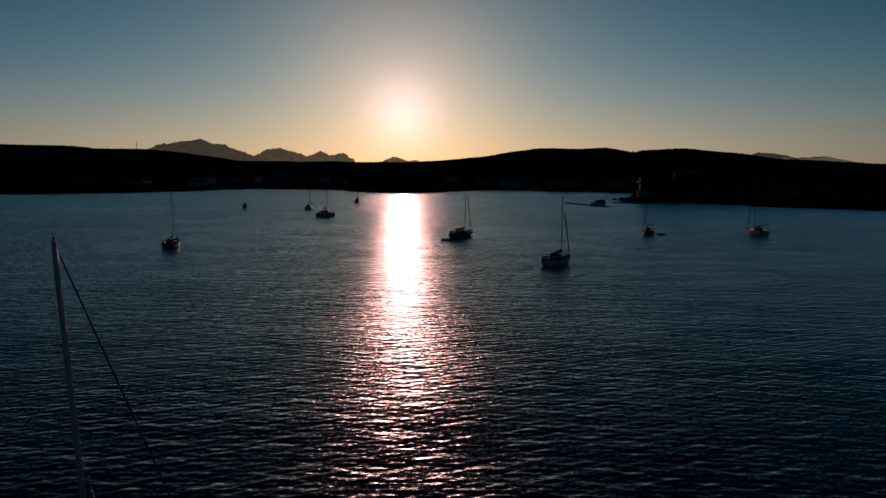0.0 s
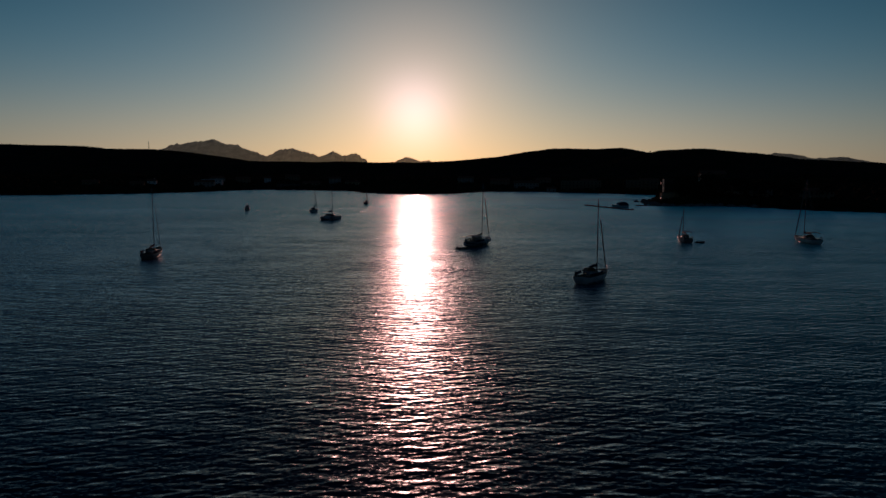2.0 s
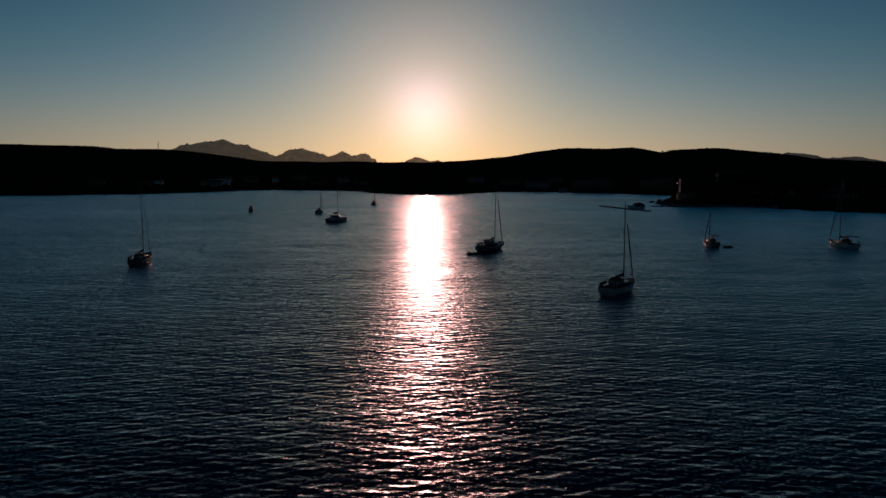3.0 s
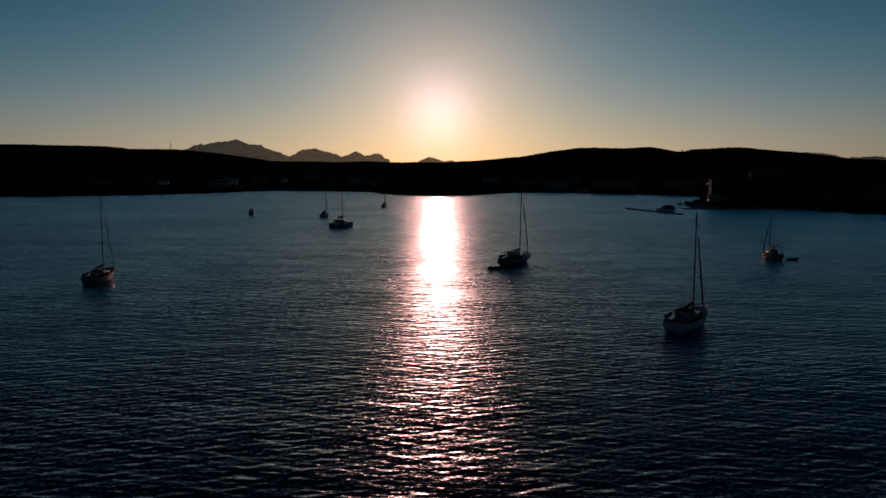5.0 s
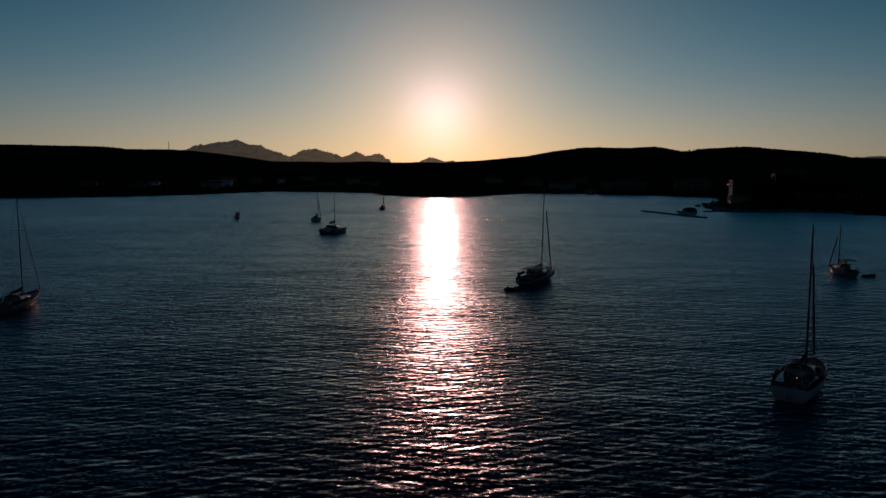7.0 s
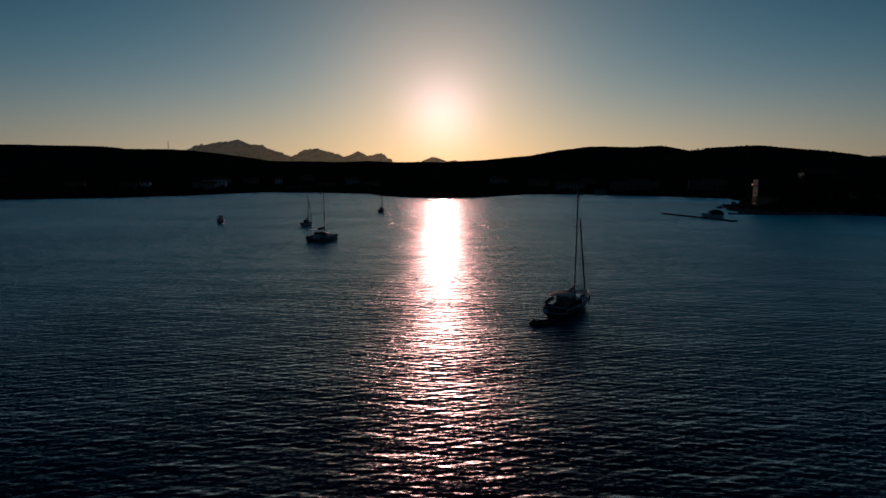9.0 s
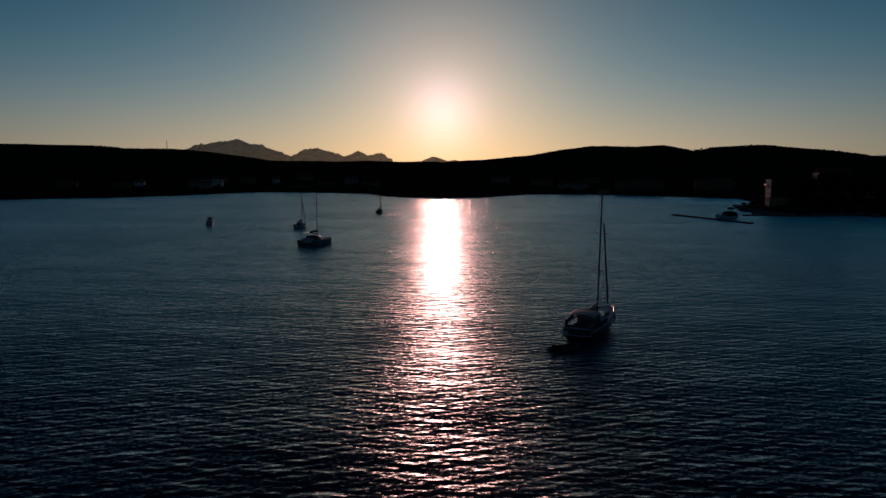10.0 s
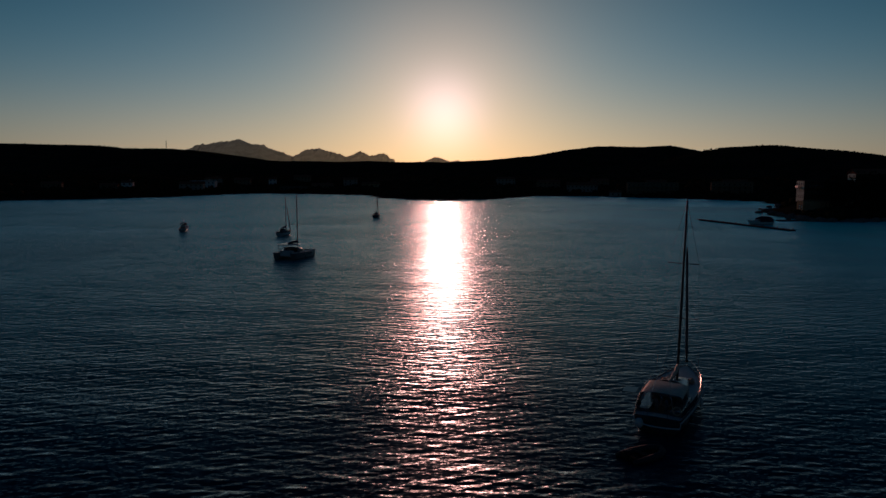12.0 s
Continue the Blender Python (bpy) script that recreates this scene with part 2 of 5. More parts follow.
TAN = surface("tan_canvas", (0.44, 0.34, 0.22), 0.6, vary=0.2, scale=2.0, fine=40.0, bump=0.3, dist=0.006, spec=0.4)
OLIVE = surface("faded_beige_canvas", (0.74, 0.66, 0.50), 0.6, vary=0.3, scale=1.5, fine=40.0, bump=0.3, dist=0.008, spec=0.4)
SAILCLOTH = surface("furled_sailcloth", (0.14, 0.14, 0.15), 0.9, vary=0.2, scale=2.0, fine=25.0, bump=0.3, dist=0.01, spec=0.08)
RUBBER = surface("grey_rubber", (0.04, 0.04, 0.045), 0.7, vary=0.2, scale=3.0, fine=25.0, bump=0.1, dist=0.004)
FENDER = surface("white_fender_vinyl", (0.78, 0.78, 0.76), 0.4, vary=0.08, scale=3.0, fine=25.0, bump=0.0)
BLACK = surface("black_plastic", (0.015, 0.015, 0.016), 0.5, vary=0.2, scale=3.0, fine=25.0, bump=0.05, dist=0.002)
GLASS = surface("dark_window_glass", (0.012, 0.014, 0.016), 0.08, vary=0.2, scale=1.0, fine=5.0, bump=0.0)
BARK = surface("bark", (0.08, 0.06, 0.045), 0.95, vary=0.3, scale=2.0, fine=12.0, bump=0.5, dist=0.05, spec=0.08)


# ---- mesh helpers ----
def mesh_from(name, verts, faces, mat, smooth=False):
    me = bpy.data.meshes.new(name)
    me.from_pydata([tuple(v) for v in verts], [], faces)
    me.materials.append(mat)
    if smooth:
        me.polygons.foreach_set("use_smooth", [True] * len(me.polygons))
    me.update()
    return me


class Shape:
    """Collects pieces of one mesh."""

    def __init__(self):
        self.v, self.f = [], []

    def add(self, verts, faces, m=None):
        k = len(self.v)
        self.v += [(m @ Vector(v)) if m is not None else Vector(v) for v in verts]
        self.f += [tuple(i + k for i in f) for f in faces]
        return self

    def box(self, x0, x1, y0, y1, z0, z1, m=None):
        vs = [(x, y, z) for z in (z0, z1) for x, y in ((x0, y0), (x1, y0), (x1, y1), (x0, y1))]
        return self.add(vs, [(3, 2, 1, 0), (4, 5, 6, 7), (0, 1, 5, 4), (1, 2, 6, 5), (2, 3, 7, 6), (3, 0, 4, 7)], m)

    def slab(self, x0, x1, y0, y1, z0, z1, b, m=None):
        """A box with its upper and side edges eased by b."""
        rings = [(z0, 0), (z1 - b, 0), (z1, b)]
        vs, fs = [], []
        for z, i in rings:
            e = b * 0.6
            a, c, d, g = x0 + i, x1 - i, y0 + i, y1 - i
            vs += [(a + e, d, z), (c - e, d, z), (c, d + e, z), (c, g - e, z), (c - e, g, z), (a + e, g, z), (a, g - e, z), (a, d + e, z)]
        for r in range(2):
            for k in range(8):
                fs.append((r * 8 + k, r * 8 + (k + 1) % 8, r * 8 + 8 + (k + 1) % 8, r * 8 + 8 + k))
        fs += [tuple(range(7, -1, -1)), tuple(range(16, 24))]
        return self.add(vs, fs, m)

    def tube(self, pts, r, n=6, taper=None, closed=False):
        pts = [Vector(p) for p in pts]
        rs = taper or [r] * len(pts)
        vs, fs = [], []
        for i, p in enumerate(pts):
            a, c = pts[max(0, i - 1)], pts[min(len(pts) - 1, i + 1)]
            if closed:
                a, c = pts[i - 1], pts[(i + 1) % len(pts)]
            d = (c - a).normalized()
            up = Vector((0, 0, 1)) if abs(d.z) < 0.95 else Vector((1, 0, 0))
            s = d.cross(up).normalized()
            u = s.cross(d)
            vs += [p + rs[i] * (math.cos(2 * math.pi * k / n) * s + math.sin(2 * math.pi * k / n) * u) for k in range(n)]
        m = len(pts)
        for i in range(m if closed else m - 1):
            j = (i + 1) % m
            fs += [(i * n + k, i * n + (k + 1) % n, j * n + (k + 1) % n, j * n + k) for k in range(n)]
        if not closed:
            fs += [tuple(range(n - 1, -1, -1)), tuple((m - 1) * n + k for k in range(n))]
        return self.add(vs, fs)

    def grid(self, rows, closed=False):
        """Faces between rows of equally many points."""
        n = len(rows[0])
        fs = []
        for i in range(len(rows) - 1):
            for k in range(n if closed else n - 1):
                fs.append((i * n + k, i * n + (k + 1) % n, i * n + n + (k + 1) % n, i * n + n + k))
        return self.add([v for r in rows for v in r], fs)

    def ball(self, c, rx, ry, rz, n=10, m=6):
        rows = []
        for i in range(m + 1):
            a = math.pi * i / m
            q = max(math.sin(a), 0.02)
            rows.append([(c[0] + rx * q * math.cos(2 * math.pi * k / n), c[1] + ry * q * math.sin(2 * math.pi * k / n), c[2] + rz * math.cos(a)) for k in range(n)])
        return self.grid(rows, True)


def part(name, shape, mat, parent, label="", smooth=False, at=None):
    ob = new(name, mesh_from(name, shape.v, shape.f, mat, smooth))
    ob.parent = parent
    if at is not None:
        ob.location = at
    if label:
        tagged(ob, label)
    return ob


def again(ob, at, turn=0):
    """Another piece on the same mesh."""
    o = new(ob.name.split(".")[0], ob.data)
    o.parent, o.location, o.rotation_euler = ob.parent, at, (0, 0, turn)
    if "label" in ob:
        o["label"] = ob["label"]
    return o


def thing(name, x, y, z, turn, label, category, group=""):
    e = new(name)
    e.empty_display_size = 0.5
    e.matrix_basis = pose(x, y, z, 0, 0, turn)
    return tagged(e, label, category, group)


# ---- land, sea and mountains ----
COAST = [(-4500, 420), (-1500, 520), (-600, 600), (-360, 618), (-300, 632), (-245, 672), (-208, 725), (-188, 790), (-165, 822), (-120, 808), (-62, 778),
         (-46, 715), (-22, 684), (5, 676), (30, 690), (52, 728), (72, 765), (118, 768), (150, 742), (186, 706), (216, 664), (206, 612), (182, 562), (163, 533),
         (157, 516), (154, 492), (148, 466), (157, 455.5), (180, 462), (198, 450), (213, 412), (254, 376), (400, 300), (1500, -200), (4500, -900)]
RIDGE_WEST = [(-3000, 2600, 105), (-1700, 2500, 110), (-1310, 2500, 103), (-1090, 2500, 99), (-1025, 2500, 90), (-880, 2490, 90), (-785, 2420, 79), (-640, 2320, 56), (-550, 2300, 51),
              (-440, 2300, 47), (-145, 2300, 44), (57, 2200, 39)]
RIDGE_NORTH = [(57, 2200, 39), (165, 2100, 48), (269, 2000, 55), (330, 1950, 65), (386, 1900, 77), (460, 1900, 77), (532, 1900, 81), (600, 1850, 62), (800, 1900, 50)]
RIDGE_EAST = [(330, 1500, 22), (420, 1440, 48), (473, 1400, 60), (510, 1300, 61), (573, 1260, 53), (640, 1250, 42), (694, 1250, 41), (812, 1200, 33), (1300, 1150, 40), (2500, 1000, 50)]


def segment_distance(px, py, line):
    """Distance of every point from a broken line, and the place along it (segment + share)."""
    best, where = np.full(px.shape, 1e9), np.zeros(px.shape)
    for i in range(len(line) - 1):
        (ax, ay), (bx, by) = line[i][:2], line[i + 1][:2]
        dx, dy = bx - ax, by - ay
        t = np.clip(((px - ax) * dx + (py - ay) * dy) / (dx * dx + dy * dy), 0, 1)
        d = np.hypot(px - ax - t * dx, py - ay - t * dy)
        near = d < best
        best, where = np.where(near, d, best), np.where(near, i + t, where)
    return best, where


def inland(px, py):
    """Metres inland from the coast; minus at sea."""
    d, _ = segment_distance(px, py, COAST)
    poly = COAST + [(4500, 6000), (-4500, 6000)]
    inside = np.zeros(px.shape, bool)
    for (ax, ay), (bx, by) in zip(poly, poly[1:] + poly[:1]):
        if ay != by:
            hit = ((ay > py) != (by > py)) & (px < (bx - ax) * (py - ay) / (by - ay) + ax)
            inside ^= hit
    return np.where(inside, d, -d)


def ripple_field(px, py, seed, size, octaves=4):
    """Smooth made-up unevenness from summed sines."""
    rng = np.random.RandomState(seed)
    out, amp = np.zeros(px.shape), 1.0
    for o in range(octaves):
        for _ in range(4):
            a, ph = rng.uniform(0, 2 * math.pi), rng.uniform(0, 2 * math.pi)
            k = 2 * math.pi / (size * rng.uniform(0.7, 1.4))
            out += amp * 0.35 * np.sin(k * (px * math.cos(a) + py * math.sin(a)) + ph)
        amp, size = amp * 0.5, size * 0.5
    return out


def land_height(px, py):
    px, py = np.asarray(px, float), np.asarray(py, float)
    d = inland(px, py)
    rise = np.where(d > 0, 1.6 * (1 - np.exp(-d / 9)) + 0.035 * np.minimum(d, 260), np.maximum(-5, d * 0.12))
    # the eastern point is a low rocky knoll
    knoll = 4.0 * np.exp(-(((px - 182) / 26) ** 2 + ((py - 522) / 34) ** 2))
    rise = rise + np.where(d > 0, knoll * np.minimum(1, d / 12), 0)
    h = rise
    for line, wide in ((RIDGE_WEST, 520), (RIDGE_NORTH, 430), (RIDGE_EAST, 230)):
        e, w = segment_distance(px, py, line)
        z = np.interp(w, range(len(line)), [q[2] for q in line])
        hill = z * np.exp(-(e / wide) ** 2) * np.clip(d / 250, 0, 1)
        h = np.maximum(h, hill) + 0.12 * np.minimum(h, hill) * (e > 60)
    return h + np.where(d > 0, np.clip(d / 120, 0, 1) * 1.1 * ripple_field(px, py, 3, 160), 0)


def height_at(x, y):
    return float(land_height(np.array([x]), np.array([y]))[0])


xs = np.unique(np.concatenate([np.arange(-4600, -620, 60.0), np.arange(-620, 620, 8.0), np.arange(620, 4601, 60.0)]))
ys = np.unique(np.concatenate([np.arange(-1400, 360, 80.0), np.arange(360, 900, 6.0), np.arange(900, 2700, 24.0), np.arange(2700, 5000, 90.0)]))
GX, GY = np.meshgrid(xs, ys)
GZ = land_height(GX, GY)
nx, ny = len(xs), len(ys)
idx = np.arange(nx * ny).reshape(ny, nx)
quads = np.stack([idx[:-1, :-1], idx[:-1, 1:], idx[1:, 1:], idx[1:, :-1]], -1).reshape(-1, 4)
ground = new("ground", mesh_from("ground", np.stack([GX, GY, GZ], -1).reshape(-1, 3).tolist(), quads.tolist(), LAND, True))
tagged(ground, "dark scrub-covered hills sloping down to the bay", "hillside", kind="structure")

water = new("water", mesh_from("water", [(-4600, -1400, 0), (4600, -1400, 0), (4600, 1200, 0), (-4600, 1200, 0)], [(0, 1, 2, 3)], WATER))
tagged(water, "dark rippled sea of the bay with a sun glitter path", "sea", kind="structure")


def mountain_range(name, y0, knots, seed, jag):
    """A far rocky range: a ridge line with spurs, as a real relief."""
    x0, x1 = knots[0][0], knots[-1][0]
    n = int((x1 - x0) / 5)
    sx = np.linspace(x0, x1, n)
    crest = np.interp(sx, [k[0] for k in knots], [k[1] for k in knots])
    crest = crest + jag * (ripple_field(sx, sx * 0, seed, 95, 4) + 0.9 * np.abs(ripple_field(sx, sx * 0, seed + 5, 42, 3))) * np.clip((crest - 40) / 80, 0.1, 1)
    rows = []
    for share, back_y in ((0.0, -420), (0.22, -310), (0.45, -215), (0.68, -120), (0.86, -50), (1.0, 0), (0.7, 40), (0.0, 60)):
        spur = ripple_field(sx, sx * 0 + back_y, seed + 1, 220, 3)
        rows.append([(float(a), float(y0 + back_y + 18 * s * (share < 1)), float(c * share * (1 + 0.06 * s * (share < 1)) - 6)) for a, c, s in zip(sx, crest, spur)])
    s = Shape().grid(rows)
    ob = new(name, mesh_from(name, s.v, s.f, HAZED_GRANITE, True))
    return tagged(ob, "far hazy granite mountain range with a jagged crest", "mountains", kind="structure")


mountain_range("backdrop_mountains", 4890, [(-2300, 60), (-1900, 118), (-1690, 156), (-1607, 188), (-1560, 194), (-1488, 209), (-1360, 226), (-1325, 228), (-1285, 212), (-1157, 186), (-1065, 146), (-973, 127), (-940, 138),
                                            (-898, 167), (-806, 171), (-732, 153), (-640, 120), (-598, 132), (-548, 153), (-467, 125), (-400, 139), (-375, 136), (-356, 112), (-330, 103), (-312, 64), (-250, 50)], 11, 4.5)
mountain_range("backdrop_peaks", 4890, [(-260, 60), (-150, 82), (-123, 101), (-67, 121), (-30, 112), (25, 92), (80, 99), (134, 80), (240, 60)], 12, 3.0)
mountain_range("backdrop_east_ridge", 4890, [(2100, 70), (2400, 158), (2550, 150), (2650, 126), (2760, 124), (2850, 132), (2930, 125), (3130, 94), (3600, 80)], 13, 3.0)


# ---- vegetation ----
def clump_field(name, xy, size, label, category, seed):
    """Low uneven scrub clumps, one mesh for all that nobody could count."""
    rng = np.random.RandomState(seed)
    bm = bmesh.new()
    bmesh.ops.create_icosphere(bm, subdivisions=1, radius=1.0)
    base = np.array([v.co[:] for v in bm.verts])
    tri = np.array([[v.index for v in f.verts] for f in bm.faces])
    bm.free()
    n = len(xy)
    z = land_height(xy[:, 0], xy[:, 1])
    r = size[0] + (size[1] - size[0]) * rng.rand(n) ** 2
    jitter = 1 + rng.uniform(-0.35, 0.35, (n, len(base), 1))
    v = base[None] * jitter * np.stack([r * rng.uniform(0.8, 1.5, n), r * rng.uniform(0.8, 1.5, n), r * rng.uniform(0.6, 1.1, n)], -1)[:, None]
    v = v + np.stack([xy[:, 0], xy[:, 1], z + r * 0.3], -1)[:, None]
    f = tri[None] + (np.arange(n) * len(base))[:, None, None]
    me = bpy.data.meshes.new(name)
    nv, nf = n * len(base), n * len(tri)
    me.vertices.add(nv)
    me.vertices.foreach_set("co", v.reshape(-1))
    me.loops.add(nf * 3)
    me.loops.foreach_set("vertex_index", f.reshape(-1).astype(np.int32))
    me.polygons.add(nf)
    me.polygons.foreach_set("loop_start", np.arange(nf, dtype=np.int32) * 3)
    me.materials.append(SCRUB)
    me.update(calc_edges=True)
    return tagged(new(name, me), label, category, kind="stuff")


def along(line, n, spread, seed):
    rng = np.random.RandomState(seed)
    w = rng.uniform(0, len(line) - 1, n)
    x = np.interp(w, range(len(line)), [q[0] for q in line])
    y = np.interp(w, range(len(line)), [q[1] for q in line])
    return np.stack([x + rng.normal(0, spread, n), y + rng.normal(0, spread, n)], -1)


def on_land(xy, least=6):
    return xy[inland(xy[:, 0], xy[:, 1]) > least]


rng = np.random.RandomState(5)
clump_field("ridge_scrub", np.concatenate([along(RIDGE_WEST[2:], 2600, 35, 1), along(RIDGE_NORTH, 1300, 28, 2)]), (0.5, 1.7),
            "dark evergreen scrub along the hill crests", "scrub", 21)
clump_field("east_ridge_scrub", along(RIDGE_EAST[1:8], 2600, 24, 3), (0.3, 0.9), "dark low scrub along the eastern hill crest", "scrub", 24)
clump_field("slope_scrub", on_land(np.stack([rng.uniform(-700, 700, 16000), rng.uniform(380, 1000, 16000)], -1), 25), (1.0, 3.0),
            "dark Mediterranean scrub on the slopes", "scrub", 22)
clump_field("upper_scrub", np.stack([rng.uniform(-1000, 900, 22000), rng.uniform(1000, 2000, 22000)], -1), (0.5, 1.3), "dark low scrub on the upper slopes", "scrub", 25)
shore = on_land(np.concatenate([along(COAST[3:32], 9000, 26, 6), np.stack([rng.normal(186, 22, 260), rng.normal(530, 30, 260)], -1)]), 5)
keep = ~((np.abs(shore[:, 0] - 177) < 16) & (np.abs(shore[:, 1] - 506) < 18))
clump_field("shore_scrub", shore[keep], (0.6, 2.2), "dark low bushes and reeds along the shore", "scrub", 23)


# ---- boats ----
def half_beam(s, stern=0.78):
    """Share of the half beam at s, from the stern (0) to the bow (1)."""
    if s < 0.42:
        return stern + (1 - stern) * math.sin(math.pi / 2 * s / 0.42)
    return max(0.0, 1 - ((s - 0.42) / 0.58) ** 2.3) ** 0.9


def hull_rows(length, beam, board, draft, stern=0.78, lift=0.3, rake=0.09, n=18, m=9):
    """Stations of a hull: x forward, y to port, from the port rail round the bottom to the starboard rail."""
    rows = []
    for i in range(n + 1):
        s = i / n
        hb = beam / 2 * half_beam(s, stern) + 0.012
        top = board * (0.92 + lift * s * s + 0.06 * (1 - s) ** 2)
        deep = draft * max(0.05, math.sin(math.pi * min(1, 0.12 + 0.88 * s))) ** 0.7
        row = []
        for k in range(-m, m + 1):
            a = abs(k) / m                       # 0 keel, 1 rail
            y = hb * (1 - (1 - a) ** 2.4) ** 0.75 * (0.93 + 0.07 * a)
            z = -deep + (top + deep) * a ** 1.6
            x = -length / 2 + length * s + (rake * length * (z / top - 0.75) * max(0, s - 0.55) / 0.45) - 0.25 * (1 - s) ** 8 * max(0, z) / board
            row.append((x, -math.copysign(y, k) if k else 0.0, z))
        rows.append(row)
    return rows


def rail_points(rows, side, inset=0.0, up=0.0, lo=0, hi=None):
    pts = []
    for row in rows[lo:hi]:
        x, y, z = row[0] if side > 0 else row[-1]
        y = math.copysign(max(0.0, abs(y) - inset), side)
        pts.append((x, y, z + up))
    return pts


def hull_parts(boat, length, beam, board, draft, hull_mat, stripe_mat, deck_mat, stern=0.78, lift=0.3, rake=0.09, label="", offset=0.0):
    rows = hull_rows(length, beam, board, draft, stern, lift, rake)
    rows = [[(x, y + offset, z) for x, y, z in r] for r in rows]
    s = Shape().grid(rows)
    s.f.append(tuple(range(len(rows[0]) - 1, -1, -1)))
    hull = part("hull", s, hull_mat, boat, label, True)
    band = Shape()
    for side in (0, -1):
        up, lo = [], []
        for r in rows:
            seq = r[:10] if side == 0 else r[:8:-1]
            zs, yy, xx = [q[2] for q in seq][::-1], [q[1] for q in seq][::-1], [q[0] for q in seq][::-1]
            for h, dst in ((0.10, lo), (0.22, up)):
                y = float(np.interp(h, zs, yy)) - offset
                dst.append((float(np.interp(h, zs, xx)), offset + y + math.copysign(0.006, y), h))
        band.grid([lo, up] if side == 0 else [up, lo])
    part("boot_stripe", band, stripe_mat, hull, "dark boot stripe along the waterline")
    deck = Shape()
    lines = []
    for r in rows:
        (x, y0, z), (_, y1, _) = r[0], r[-1]
        lines.append([(x, y0 + (y1 - y0) * q, z - 0.035 + 0.05 * beam / 3.5 * math.sin(math.pi * q)) for q in (0.02, 0.2, 0.4, 0.6, 0.8, 0.98)])
    deck.grid(lines)
    part("deck", deck, deck_mat, boat, "pale non-slip deck" if deck_mat is DECKGREY else "weathered teak deck", True)
    for side in (1, -1):
        pts = [((r[0] if side > 0 else r[-1])[0], (r[0] if side > 0 else r[-1])[1], r[0][2] + 0.02) for r in rows]
        part("toe_rail", Shape().tube(pts, 0.028, 5), ALU, boat)
    return rows, hull


def cabin(boat, x0, x1, w0, w1, z, h, mat, panes, name="cabin"):
    """A coachroof that tapers and slopes towards the bow, with side windows."""
    rows = []
    n = 8
    for i in range(n + 1):
        q = i / n
        x, w = x0 + (x1 - x0) * q, w0 + (w1 - w0) * q
        t = h * (1 - 0.55 * q ** 1.6) * (0.35 + 0.65 * min(1, (1 - q) * 5)) + 0.03
        rows.append([(x, w, z - 0.06), (x, w * 0.93, z + t * 0.75), (x, w * 0.78, z + t), (x, 0, z + t * 1.08), (x, -w * 0.78, z + t), (x, -w * 0.93, z + t * 0.75), (x, -w, z - 0.06)])
    s = Shape().grid(rows)
    s.f += [tuple(range(6, -1, -1)), tuple(range(n * 7, n * 7 + 7))]
    body = part(name, s, mat, boat, "", True)
    for side in (1, -1):
        for k in range(panes):
            q0, q1 = 0.12 + 0.62 * k / panes, 0.12 + 0.62 * (k + 0.8) / panes
            v = []
            for q, up in ((q0, 0.22), (q1, 0.22), (q1, 0.62), (q0, 0.62)):
                x, w = x0 + (x1 - x0) * q, w0 + (w1 - w0) * q
                t = h * (1 - 0.55 * q ** 1.6) * (0.35 + 0.65 * min(1, (1 - q) * 5)) + 0.03
                yy = w * (1 - 0.07 * (up * t + 0.06) / (0.75 * t + 0.06))
                v.append((x, side * (yy + 0.006), z + up * t))
            out = [(x, y + side * 0.012, zz) for x, y, zz in v]
            f = [(0, 1, 2, 3), (4, 5, 6, 7), (0, 1, 5, 4), (1, 2, 6, 5), (2, 3, 7, 6), (3, 0, 4, 7)]
            part("window", Shape().add(v + out, f), GLASS, body, "dark tinted cabin window")
    hatch = Shape().slab(-0.26, 0.26, -0.26, 0.26, 0, 0.06, 0.02)
    q = 0.6
    t = h * (1 - 0.55 * q ** 1.6) + 0.03
    part("hatch", hatch, GLASS, body, "tinted deck hatch", at=(x0 + (x1 - x0) * q, 0, z + t * 1.07))
    return body


def canopy(boat, name, x0, x1, w, z0, z1, mat, label, open_front=False):
    """Canvas stretched over bent hoops."""
    rows = []
    for i in range(6):
        q = i / 5
        x = x0 + (x1 - x0) * q
        top = z0 + (z1 - z0) * (math.sin(math.pi * min(1, 0.25 + 0.5 * q)) if open_front else (1 - 0.75 * q ** 2))
        rows.append([(x, w * math.cos(a) * (1 if abs(math.cos(a)) < 0.99 else 1), z0 + (top - z0) * max(0, math.sin(a)) ** 0.55) for a in [math.pi * k / 10 for k in range(11)]])
    s = Shape().grid(rows)
    inner = Shape().grid([[(x, y * 0.985, z - 0.015) for x, y, z in r] for r in rows][::-1])
    s.add(inner.v, inner.f)
    c = part(name, s, mat, boat, label, True)
    for r in (rows[0], rows[-1]):
        part("hoop", Shape().tube([(x, y * 0.97, z - 0.025) for x, y, z in r], 0.014, 5), STEEL, c)
    return c


